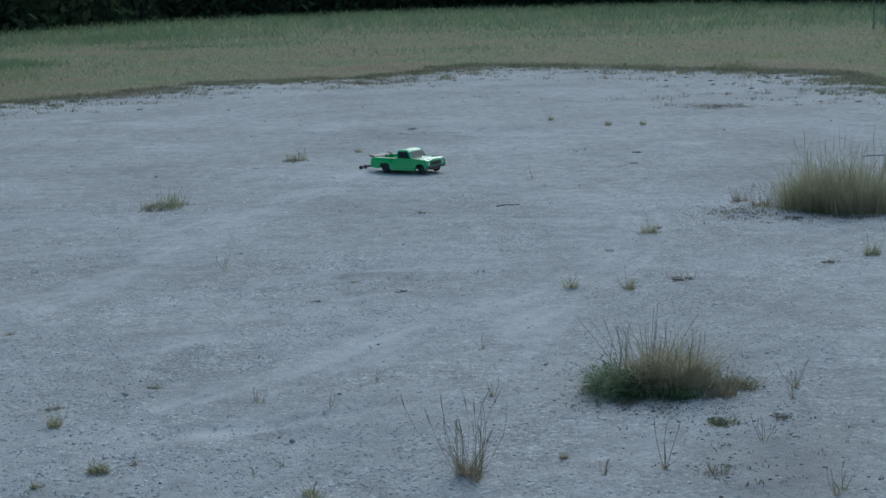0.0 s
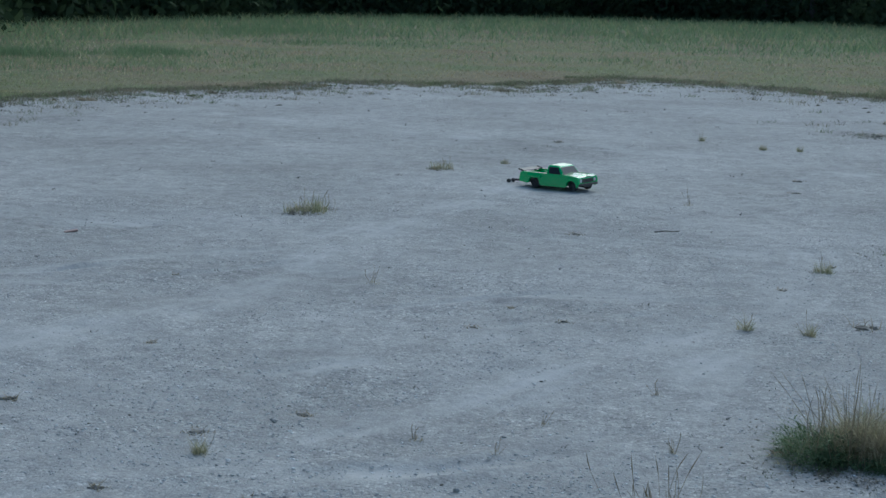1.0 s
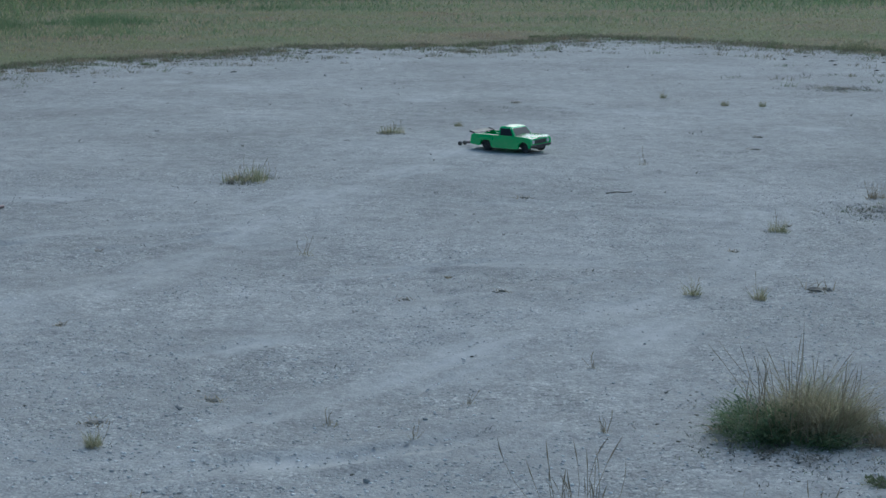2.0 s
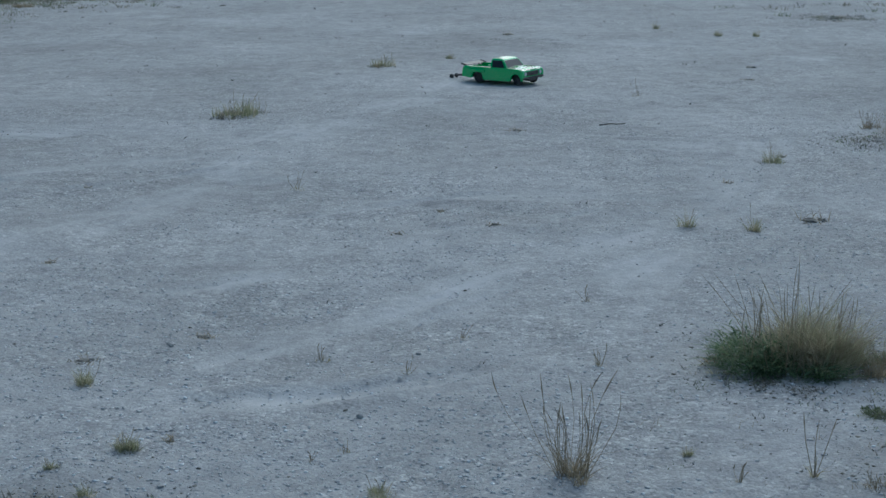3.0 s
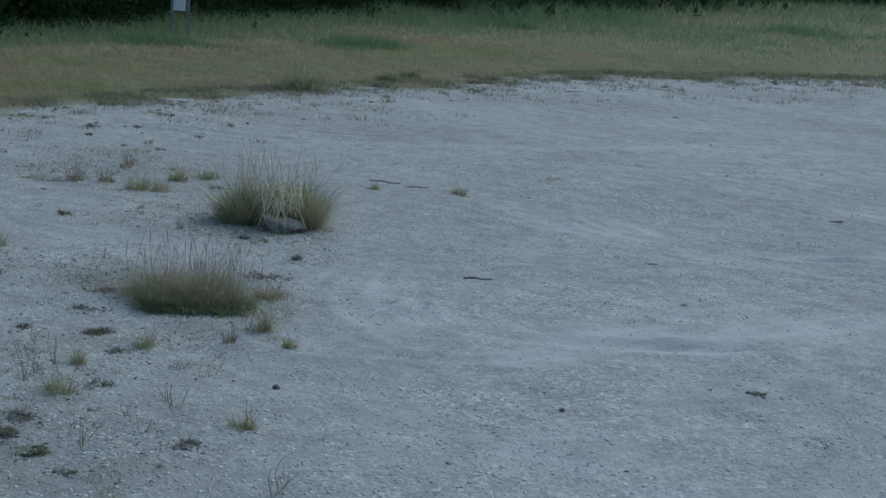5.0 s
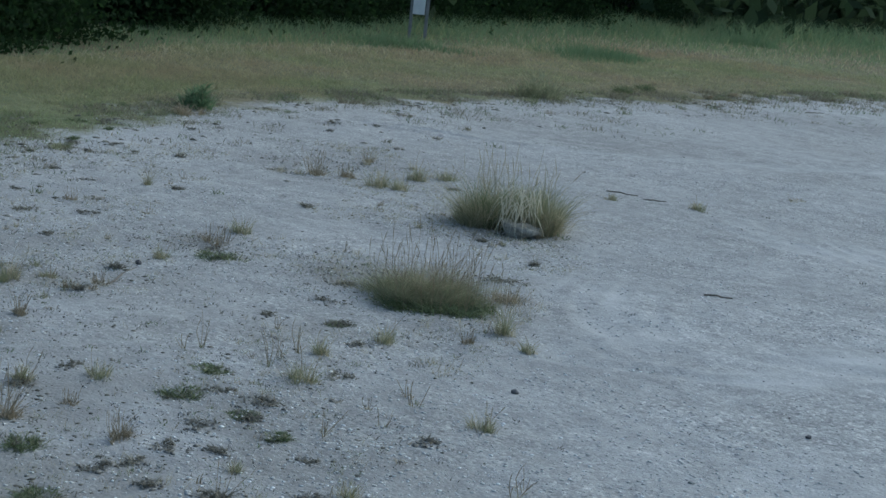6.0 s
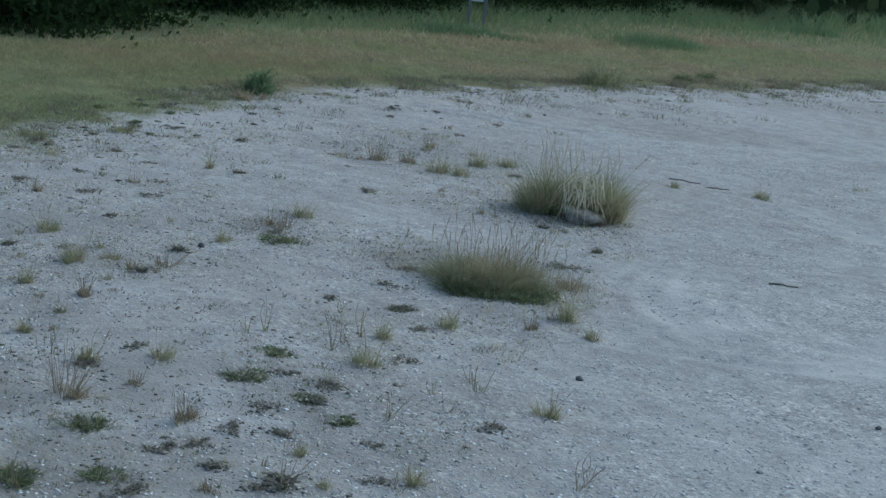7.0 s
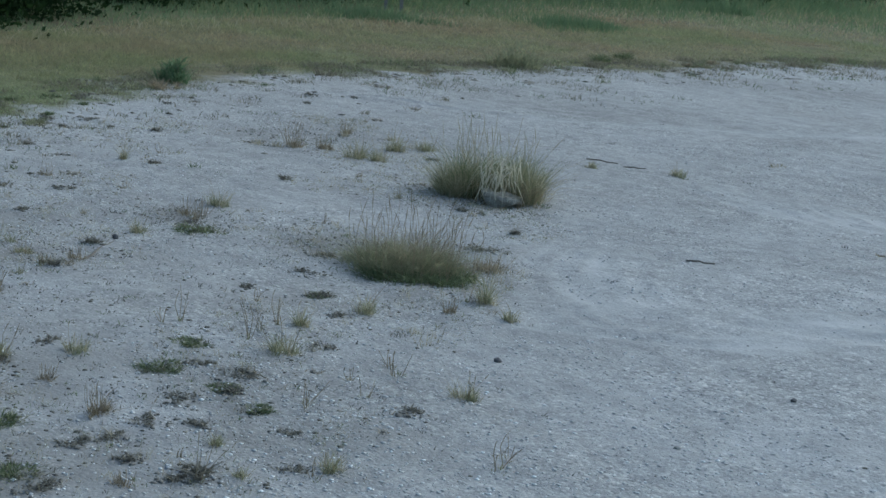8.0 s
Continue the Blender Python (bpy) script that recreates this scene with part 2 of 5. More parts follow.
def rods(roots, tips, radius, sides=4, bulge=None, bow=0.0):
    """Thin tapered stems from roots to tips; bulge: the radius of a seed head over the last quarter."""
    n = len(roots)
    d = tips - roots
    verts, ring = [], []
    stops = [(0.0, 1.0), (0.55, 0.8), (0.76, 0.6), (0.86, None), (1.0, 0.15)]
    a = np.linspace(0, 2 * math.pi, sides, endpoint=False)
    for s, r in stops:
        c = roots + d * s + bow * (s * (1 - s))
        rr = radius * r if r is not None else (bulge if bulge is not None else radius * 0.5)
        rr = np.broadcast_to(rr, (n,))
        for ang in a:
            off = np.c_[np.cos(ang) * rr, np.sin(ang) * rr, np.zeros(n)]
            verts.append(c + off)
    v = np.stack(verts, axis=1).reshape(-1, 3)
    base = (np.arange(n) * (sides * len(stops)))[:, None]
    quads = []
    for i in range(len(stops) - 1):
        for j in range(sides):
            k = (j + 1) % sides
            quads.append(base + np.array([i * sides + j, i * sides + k, (i + 1) * sides + k, (i + 1) * sides + j]))
    return v, [np.concatenate(quads)]


def disc(n, r, power=0.5):
    a, q = rng.uniform(0, 2 * math.pi, n), r * rng.uniform(0, 1, n) ** power
    return np.c_[q * np.cos(a), q * np.sin(a), np.zeros(n)], a


def clumped(n, r, clumps, power=0.6):
    """Roots gathered in uneven knots: places, outward ways from each knot, and how far out of the knot (0 to about 2)."""
    knots, _ = disc(clumps, r * 0.85, power)
    off = rng.normal(0, 1, (n, 3)) * np.array([1, 1, 0])
    p = knots[rng.integers(0, clumps, n)]
    spread = r * (0.10 + 0.5 / clumps)
    away = np.arctan2(off[:, 1] * spread + 0.35 * p[:, 1], off[:, 0] * spread + 0.35 * p[:, 0])
    return p + off * spread, away, np.hypot(off[:, 0], off[:, 1])


def box(bm, x0, x1, y0, y1, z0, z1, bevel=0.0):
    r = bmesh.ops.create_cube(bm, size=1.0, matrix=Matrix.Translation(((x0 + x1) / 2, (y0 + y1) / 2, (z0 + z1) / 2)) @ Matrix.Diagonal((x1 - x0, y1 - y0, z1 - z0, 1)))
    if bevel:
        edges = list({e for v in r["verts"] for e in v.link_edges})
        bmesh.ops.bevel(bm, geom=edges, offset=bevel, segments=2, affect="EDGES", profile=0.6)


def rod(bm, a, b, r, sides=8, r2=None):
    a, b = Vector(a), Vector(b)
    m = Matrix.Translation((a + b) / 2) @ (b - a).to_track_quat("Z", "Y").to_matrix().to_4x4()
    bmesh.ops.create_cone(bm, cap_ends=True, segments=sides, radius1=r, radius2=r if r2 is None else r2, depth=(b - a).length, matrix=m)


def empty(name, x, y, z=0.0, turn=0.0):
    ob = new(name)
    ob.empty_display_size = 0.05
    ob.matrix_world = pose(x, y, z, 0, 0, turn)
    return ob


# ---- ground: pale gravel lot, field beyond its edge, wood floor behind ----
LOT = [(8.0, 13.0), (7.2, 17.2), (5.9, 19.8), (6.0, 23.4), (4.6, 25.0), (2.4, 27.3), (0.7, 28.4), (-1.3, 25.2), (-3.5, 25.5), (-4.8, 23.4), (-6.4, 21.3), (-7.7, 19.0),
       (-8.5, 16.9), (-8.85, 13.2), (-8.95, 11.4), (-9.0, 9.6), (-8.95, 8.8), (-8.85, 7.8), (-8.2, 6.1), (-7.6, 5.2), (-7.1, 3.4), (-6.9, 1.0), (-6.6, -9.0), (9.0, -9.0), (8.6, 8.0)]
TREE_LINE = [(-10.9, 0.5), (-11.2, 5.7), (-11.7, 7.9), (-12.6, 9.7), (-13.6, 12.3), (-14.5, 15.8), (-15.3, 19.8), (-16.0, 26.0), (-18.0, 40.0), (-20.0, 56.0), (-14.0, 80.0), (0.0, 94.0), (16.0, 88.0), (22.0, 68.0), (38.0, 50.0)]
MEADOW = [(-10.5, 0.5), (-10.8, 5.5), (-11.2, 7.5), (-11.7, 9.3), (-11.9, 11.0), (-12.2, 13.6), (-13.2, 19.0), (-12.3, 24.0), (-12.0, 37.0), (-8.0, 46.5), (0.5, 47.5), (7.0, 43.5), (11.0, 38.0), (22.0, 32.0)]
TRACKS = [
    [(-2.6, 6.3), (-2.25, 6.9), (-1.94, 7.5), (-1.6, 8.6), (-1.27, 10.15), (-0.75, 11.8), (-0.3, 13.8)],
    [(-3.5, 7.9), (-2.8, 8.46), (-2.26, 9.0), (-1.7, 9.6), (-1.0, 11.2)],
    [(-0.9, 5.5), (-0.64, 5.88), (-0.16, 6.6), (0.3, 7.17), (0.74, 7.7), (0.95, 8.4), (1.15, 9.6)],
    [(0.2, 6.3), (0.46, 6.78), (0.65, 7.13), (0.9, 7.83)],
    [(-1.04, 7.6), (-0.51, 8.0), (0.03, 8.1), (0.8, 8.0)],
    [(-1.2, 6.37), (-0.62, 6.96), (0.08, 7.66)],
    [(-4.7, 8.2), (-4.12, 8.0), (-3.48, 8.06), (-2.78, 8.3), (-2.07, 9.0)],
    [(-4.2, 8.3), (-3.66, 7.97), (-3.06, 7.8), (-2.42, 8.1), (-1.7, 8.7)],
    [(-4.2, 6.1), (-3.83, 5.6), (-3.47, 5.5), (-3.1, 5.75), (-2.42, 6.26)],
    [(-3.9, 5.3), (-3.5, 5.15), (-3.14, 5.35), (-2.86, 5.7), (-2.52, 6.33), (-2.14, 7.2), (-1.5, 8.4)],
    [(-3.0, 5.7), (-2.59, 6.1), (-2.23, 6.72), (-1.9, 7.64), (-1.5, 8.5)],
    [(-4.15, 6.5), (-3.89, 5.85), (-3.47, 5.63), (-3.17, 5.74), (-2.8, 6.3)],
    [(-1.9, 4.7), (-1.47, 4.87), (-0.95, 5.07), (-0.38, 5.29), (0.09, 5.9), (0.5, 6.9)],
    [(-4.9, 10.1), (-2.5, 10.0), (-0.6, 9.9), (1.0, 9.5)],
    [(-5.0, 19.0), (-2.5, 17.2), (0.5, 15.4), (2.6, 13.6)],
    [(-7.9, 8.6), (-7.0, 9.2), (-6.0, 10.2), (-4.4, 12.6)],
]


# darker humus where weeds grow: x, y, radius, strength
SOIL = [(-3.6, 2.6, 0.8, 1.0), (-4.2, 3.2, 0.7, 0.8), (-5.2, 4.1, 0.5, 0.6), (-4.3, 2.5, 1.0, 1.0), (-5.1, 2.6, 0.9, 0.9), (-3.9, 2.9, 0.8, 1.0), (-4.6, 3.2, 0.7, 0.8), (-3.5, 3.6, 0.5, 0.8), (-4.4, 4.3, 0.7, 0.35), (-4.75, 5.3, 0.35, 0.7), (-5.1, 6.6, 0.3, 0.6), (-4.3, 5.3, 0.4, 0.6), (-5.6, 3.8, 0.9, 0.6),
        (0.75, 5.4, 0.35, 0.6), (1.0, 4.6, 0.5, 0.5), (2.5, 9.6, 0.3, 0.6), (-1.2, 4.2, 0.3, 0.6), (-6.8, 7.0, 0.5, 0.4), (-5.4, 5.0, 0.25, 0.6), (1.9, 9.7, 0.25, 0.4), (3.2, 17.8, 0.32, 0.4)]


def outside(px, py, loop):
    """How far points lie outside a closed outline; inside is negative."""
    best, inside = np.full(px.shape, 1e9), np.zeros(px.shape, bool)
    for (ax, ay), (bx, by) in zip(loop, loop[1:] + loop[:1]):
        dx, dy = bx - ax, by - ay
        s = np.clip(((px - ax) * dx + (py - ay) * dy) / (dx * dx + dy * dy), 0, 1)
        best = np.minimum(best, np.hypot(px - ax - s * dx, py - ay - s * dy))
        cross = (ay > py) != (by > py)
        with np.errstate(divide="ignore", invalid="ignore"):
            inside ^= cross & (px < (bx - ax) * (py - ay) / (by - ay if by != ay else 1e-9) + ax)
    return np.where(inside, -best, best)


def beside(px, py, line):
    """How far points lie from an open line."""
    best = np.full(px.shape, 1e9)
    for (ax, ay), (bx, by) in zip(line, line[1:]):
        dx, dy = bx - ax, by - ay
        s = np.clip(((px - ax) * dx + (py - ay) * dy) / (dx * dx + dy * dy), 0, 1)
        best = np.minimum(best, np.hypot(px - ax - s * dx, py - ay - s * dy))
    return best


def rounded_line(line, steps=6):
    p = [Vector(q) for q in line]
    p = [2 * p[0] - p[1]] + p + [2 * p[-1] - p[-2]]
    out = []
    for a, b, c, d in zip(p, p[1:], p[2:], p[3:]):
        for i in range(steps):
            t = i / steps
            q = 0.5 * (2 * b + (c - a) * t + (2 * a - 5 * b + 4 * c - d) * t * t + (3 * b - a - 3 * c + d) * t ** 3)
            out.append((q.x, q.y))
    return out + [(p[-2].x, p[-2].y)]


def past_edge(px, py):
    """How far points lie past the lot's ragged edge."""
    return outside(px, py, LOT) + (0.011 * waves(px, py, 41, 1.6) + 0.008 * waves(px, py, 42, 0.55)) * np.hypot(px, py)


WOODS = TREE_LINE + [(2500, 40), (2500, 3000), (-2500, 3000), (-2500, 0)]


def smoothstep(a, b, x):
    s = np.clip((x - a) / (b - a), 0, 1)
    return s * s * (3 - 2 * s)


def waves(px, py, seed, size, count=14):
    """Soft random relief about one metre per unit, from crossed waves."""
    r = np.random.default_rng(seed)
    out = np.zeros(px.shape)
    for _ in range(count):
        a, f, ph = r.uniform(0, 2 * math.pi), r.uniform(0.5, 1.6) / size * 2 * math.pi, r.uniform(0, 2 * math.pi)
        out += np.sin(f * (px * math.cos(a) + py * math.sin(a)) + ph)
    return out / math.sqrt(count)


def lot_height(px, py):
    """The relief of the gravel lot, with shallow wheel ruts."""
    h = 0.010 * waves(px, py, 3, 2.6) + 0.0032 * waves(px, py, 4, 0.5) + 0.0020 * waves(px, py, 5, 0.22, 20)
    return h


def build_ground():
    fine_x = np.arange(-9.6, 6.3, 0.036)
    fine_y = np.r_[np.arange(2.2, 12.0, 0.036), np.arange(12.0, 25.0, 0.06)]
    far = np.array([0.3, 0.8, 1.6, 3, 5, 8, 12, 18, 26, 38, 55, 80, 120, 200, 400, 900, 2000])
    xs = np.r_[fine_x[0] - far[::-1], fine_x, fine_x[-1] + far]
    ys = np.r_[fine_y[0] - far[::-1], fine_y, fine_y[-1] + far]
    gx, gy = np.meshgrid(xs, ys, indexing="ij")
    px, py = gx.ravel(), gy.ravel()
    near = (px > -11) & (px < 7) & (py > 2) & (py < 27)
    h = np.where(near, lot_height(px, py), 0.0)
    track = np.zeros(len(px))
    wob = 0.05 * waves(px, py, 9, 0.9)
    r = np.random.default_rng(5)
    for i, line in enumerate(TRACKS):
        curve = rounded_line(line, 4)
        broken = 0.5 + 0.5 * np.clip(waves(px[near], py[near], 20 + i, 1.1), -1, 1)
        for shift in (0.0, r.uniform(0.07, 0.12), r.uniform(0.15, 0.22), r.uniform(0.26, 0.36), -r.uniform(0.07, 0.14), -r.uniform(0.18, 0.30)):
            lane_line = [(x + shift * 0.8, y + shift * 0.5) for x, y in curve]
            d = beside(px[near], py[near], lane_line) + 0.4 * wob[near]
            w = 0.024 + 0.012 * r.random() + (0.010 if shift == 0.0 else 0.0)
            track[near] = np.maximum(track[near], np.exp(-((np.abs(d) / w) ** 2)) * broken * (1.0 if shift == 0.0 else 0.6))
            h[near] += (0.3 + 0.7 * broken) * (-0.0035 * np.exp(-((d / w) ** 2)) + 0.0050 * np.exp(-(((np.abs(d) - 1.8 * w) / (0.6 * w)) ** 2)))
    nx, ny = len(xs), len(ys)
    idx = np.arange(nx * ny).reshape(nx, ny)
    quads = np.stack([idx[:-1, :-1], idx[1:, :-1], idx[1:, 1:], idx[:-1, 1:]], axis=-1).reshape(-1, 4)
    ob = sheet("ground", np.c_[px, py, h], [quads], GROUND, smooth=True)
    field = smoothstep(-1.2, 1.0, np.where(near, past_edge(px, py), outside(px, py, LOT)))
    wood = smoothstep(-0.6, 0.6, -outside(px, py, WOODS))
    soil = np.zeros(len(px))
    for cx, cy, r, k in SOIL:
        soil = np.maximum(soil, k * np.exp(-(((px - cx) ** 2 + (py - cy) ** 2) / r ** 2)))
    soil = np.clip(soil * (0.75 + 0.5 * waves(px, py, 81, 0.5)), 0, 1)
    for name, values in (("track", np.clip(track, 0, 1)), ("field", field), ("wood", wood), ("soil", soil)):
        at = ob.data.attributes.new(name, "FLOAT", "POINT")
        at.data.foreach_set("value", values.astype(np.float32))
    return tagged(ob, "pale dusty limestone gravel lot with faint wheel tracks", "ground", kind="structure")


build_ground()


def height_at(x, y):
    return float(lot_height(np.array([x]), np.array([y]))[0])


# ---- loose gravel ----
def rocks(name, spots, sizes, material, flat=0.4):
    """Many small broken stones in one mesh: uneven octahedra."""
    n = len(spots)
    base = np.array([(1, 0, 0), (0, 1, 0), (-1, 0, 0), (0, -1, 0), (0, 0, 1), (0, 0, -0.6)], float)
    faces = np.array([(0, 1, 4), (1, 2, 4), (2, 3, 4), (3, 0, 4), (1, 0, 5), (2, 1, 5), (3, 2, 5), (0, 3, 5)])
    a = rng.uniform(0, 2 * math.pi, n)
    v = base[None] * sizes[:, None, None] * rng.uniform(0.6, 1.35, (n, 6, 3))
    v[:, :, 2] *= flat
    c, s = np.cos(a)[:, None], np.sin(a)[:, None]
    x, y = v[:, :, 0] * c - v[:, :, 1] * s, v[:, :, 0] * s + v[:, :, 1] * c
    v = np.stack([x, y, v[:, :, 2]], -1) + spots[:, None, :]
    f = (np.arange(n) * 6)[:, None, None] + faces[None]
    return sheet(name, v.reshape(-1, 3), [f.reshape(-1, 3)], material)


def wedge(n, near, far, right=-19.0, left=61.0, power=1.0):
    """Random spots in the part of the plan that the walk looks over."""
    a = np.radians(rng.uniform(right, left, n))
    d = near + (far - near) * rng.uniform(0, 1, n) ** power
    return -0.3 - d * np.sin(a), 0.6 + d * np.cos(a)


def gravel():
    k = Mat("loose_gravel", rough=0.95, spec=0.2)
    k.colour(k.ramp(k.island(), (0.0, (0.36, 0.355, 0.35)), (0.08, (0.45, 0.445, 0.43)), (0.7, (0.56, 0.555, 0.54)), (1.0, (0.88, 0.88, 0.86))))
    x, y = wedge(150000, 2.6, 11.0, power=1.3)
    keep = (waves(x, y, 31, 1.7) + rng.normal(0, 0.7, len(x)) > -0.4) & (outside(x, y, LOT) < 0)
    x, y = x[keep], y[keep]
    size = 0.0027 + 0.0060 * rng.random(len(x)) ** 4
    spots = np.c_[x, y, lot_height(x, y) + size * 0.1]
    tagged(rocks("gravel", spots, size, k.m, 0.42), "loose grey and chalky limestone chips on the ground", "gravel", kind="stuff")


gravel()


# ---- plants of the lot ----
def add_stalks(parent, n, r, h, material, spread=0.5, head=0.004, thick=0.0016, label="", low=0.35, bow=0.35):
    """Single upright stalks with a thin seed head each."""
    roots, a = disc(n, r * 0.7)
    ways = a + rng.normal(0, 1.0, n)
    hs = h * rng.uniform(low, 1.0, n)
    out = np.abs(rng.normal(0, spread * 0.6, n))
    tips = roots + np.c_[np.cos(ways) * out * hs, np.sin(ways) * out * hs, hs]
    for i in range(n):
        v, f = rods(roots[i:i + 1], tips[i:i + 1], thick * rng.uniform(0.7, 1.2), bulge=head * rng.uniform(0.4, 1.1),
                    bow=hs[i] * np.array([[*rng.normal(0, bow, 2), 0.0]]))
        ob = sheet("stalk", v, f, material, parent)
        if label:
            ob["label"] = label


def add_blades(parent, name, n, r, h, material, lean=0.6, width=0.005, power=0.6, droop=0.15, low=0.3, clumps=0, fall=0.35):
    """One mass of thin blades, too fine to count."""
    if clumps:
        roots, a, loose = clumped(n, r, clumps, power)
    else:
        roots, a = disc(n, r, power)
        loose = np.hypot(roots[:, 0], roots[:, 1]) / max(r, 1e-6)
    out = np.minimum(np.hypot(roots[:, 0], roots[:, 1]) / max(r, 1e-6), 1.2)
    hs = h * (low * 0.5 + (1.1 - low * 0.5) * rng.random(n) ** 1.7) * (1 - fall * out)
    leans = lean * (0.2 + 0.5 * loose + 0.4 * out) * rng.uniform(0.4, 1.4, n)
    ob = blades(name, roots, hs, leans, a + rng.normal(0, 1.1, n), np.full(n, width) * rng.uniform(0.5, 1.3, n), material, parent, droop=droop)
    return tagged(ob, kind="stuff")


def grass_tuft(x, y, r, h):
    """A small uneven tussock of thin blades with a few dry ones."""
    t = empty("grass_tuft", x, y, height_at(x, y) - 0.004, rng.uniform(0, 360))
    n = int(70 + 1700 * r)
    h = h * 1.5
    w = 0.0018 + 0.007 * r
    add_blades(t, "green_foliage", n, r * 0.85, h * 0.8, OLIVE, lean=0.6, width=w, clumps=4 + int(30 * r))
    add_blades(t, "dry_foliage", int(n * 0.6), r * 0.9, h, STRAW, lean=0.6, width=w * 0.8, clumps=5 + int(30 * r))
    add_blades(t, "withered_foliage", int(n * 0.4), r * 1.25, h * 0.3, LITTER, lean=1.4, width=w, clumps=8)
    add_stalks(t, max(2, int(60 * r)), r * 0.8, h * 1.2, RUST, 0.6, head=0.0016, thick=0.0010)
    return tagged(t, "small olive grass tuft with dry tips growing in gravel", "grass tuft", "small grass tufts on the lot")


def dry_tuft(x, y, r, h):
    """A withered tussock of rusty upright stalks."""
    t = empty("dry_tuft", x, y, height_at(x, y) - 0.004, rng.uniform(0, 360))
    h = h * 1.2
    add_stalks(t, int(10 + 330 * r), r, h, RUST, 0.55, head=0.0011 + 0.003 * min(h, 0.25), thick=0.0009)
    add_blades(t, "withered_foliage", int(60 + 1500 * r), r, h * 0.5, RUST, lean=0.9, width=0.003, clumps=7)
    return tagged(t, "withered rusty-brown grass tuft with thin upright stalks", "grass tuft", "withered tufts on the lot")


def creeping_mat(x, y, r, h):
    """A low patch of small leaves, flat on the gravel, with gaps."""
    t = empty("creeping_weed", x, y, height_at(x, y) - 0.002, rng.uniform(0, 360))
    add_blades(t, "leafage", int(220 + 5200 * r), r * 1.1, h * 0.5, LEAFY, lean=1.5, width=0.006, droop=0.3, low=0.3, clumps=12 + int(60 * r))
    add_blades(t, "olive_foliage", int(60 + 1200 * r), r * 1.2, h * 0.7, OLIVE, lean=1.2, width=0.0035, clumps=9)
    add_blades(t, "withered_foliage", int(40 + 900 * r), r * 1.4, h * 0.7, LITTER, lean=1.6, width=0.004, clumps=9)
    return tagged(t, "low mat of dark green creeping weed on gravel", "weed", "creeping weeds on the lot")


def sprig(x, y, r, h):
    """A few bare twiggy stems."""
    t = empty("weed_sprig", x, y, height_at(x, y) - 0.003, rng.uniform(0, 360))
    add_stalks(t, 5, r * 0.5, h, RUST, 0.75, head=0.0018, thick=0.0011)
    add_blades(t, "foliage", 16, r * 0.8, h * 0.4, STRAW, lean=1.1, width=0.003)
    return tagged(t, "thin sprig of dry twiggy weed standing in gravel", "weed", "dry sprigs on the lot")


def debris(x, y, r, h):
    """A ragged low clump of crumbled soil with dead leaves and stems in it."""
    t = empty("soil_clod", x, y, height_at(x, y))
    bm = bmesh.new()
    for i in range(5):
        a, q = rng.uniform(0, 6.28), 0.0 if i == 0 else rng.uniform(0.3, 1.0)
        size = r * (0.55 if i == 0 else rng.uniform(0.15, 0.38))
        got = bmesh.ops.create_icosphere(bm, subdivisions=2, radius=1.0)
        for v in got["verts"]:
            n = noise.noise(v.co * 1.9 + Vector((x * 9, y * 7, i))) * 0.6 + noise.noise(v.co * 5.0 + Vector((x, y, 3 + i))) * 0.4
            g = max(0.2, 0.8 + n) * size
            v.co = Vector((v.co.x * g + q * r * math.cos(a), v.co.y * g * 0.8 + q * r * 0.7 * math.sin(a), max(-0.2, v.co.z) * min(h * 0.45, 0.5 * size) * max(0.3, 0.8 + n)))
    part("crumb", bm, DEAD, t)
    n = int(14 + 200 * r)
    roots, a = disc(n, r * 1.2)
    tagged(blades("dead_foliage", roots, h * rng.uniform(0.3, 0.9, n), rng.uniform(0.5, 2.5, n), rng.uniform(0, 6.28, n), 0.0035 * rng.uniform(0.5, 1.4, n), RUST, t, levels=2), kind="stuff")
    return tagged(t, "crumbled clod of soil and dead plants on gravel", "clod", "dark clods on the lot")


def chopped(bm, seed, cuts=12, depth=0.72):
    """Flattens a unit ball into an angular lump."""
    r = np.random.default_rng(seed)
    for _ in range(cuts):
        n = Vector(r.normal(0, 1, 3)).normalized()
        d = depth * r.uniform(0.85, 1.2)
        for v in bm.verts:
            over = v.co.dot(n) - d
            if over > 0:
                v.co -= n * over


def stone(x, y, r, h, dark=False):
    bm = bmesh.new()
    bmesh.ops.create_icosphere(bm, subdivisions=3, radius=1.0)
    chopped(bm, int(abs(x * 100) + abs(y * 10)))
    for v in bm.verts:
        v.co = Vector((v.co.x * r * 0.9, v.co.y * r * 0.7, (v.co.z + 0.5) * h * 0.45))
    t = part("stone", bm, DARK_STONE if dark else STONE)
    t.matrix_world = pose(x, y, height_at(x, y), 0, 0, 40 * x)
    return tagged(t, "small dark grey stone lying on gravel" if dark else "small pale limestone lump lying on gravel", "stone", "single stones on the lot")


def stick(a, b, r=0.0042):
    bm = bmesh.new()
    a, b = Vector((*a, 0)), Vector((*b, 0))
    mid = (a + b) / 2
    p = [a - mid, (a - mid) * 0.3 + Vector((0.012, 0.008, 0.004)), (b - mid) * 0.4 - Vector((0.006, 0.01, 0)), b - mid]
    for i, (u, w) in enumerate(zip(p, p[1:])):
        rod(bm, u, w, r * (1 - 0.12 * i), 7, r * (0.88 - 0.14 * i))
    t = part("stick", bm, WOOD)
    t.matrix_world = pose(mid.x, mid.y, height_at(mid.x, mid.y) + r * 0.8)
    return tagged(t, "dark weathered broken stick lying on gravel", "stick", "sticks on the lot")


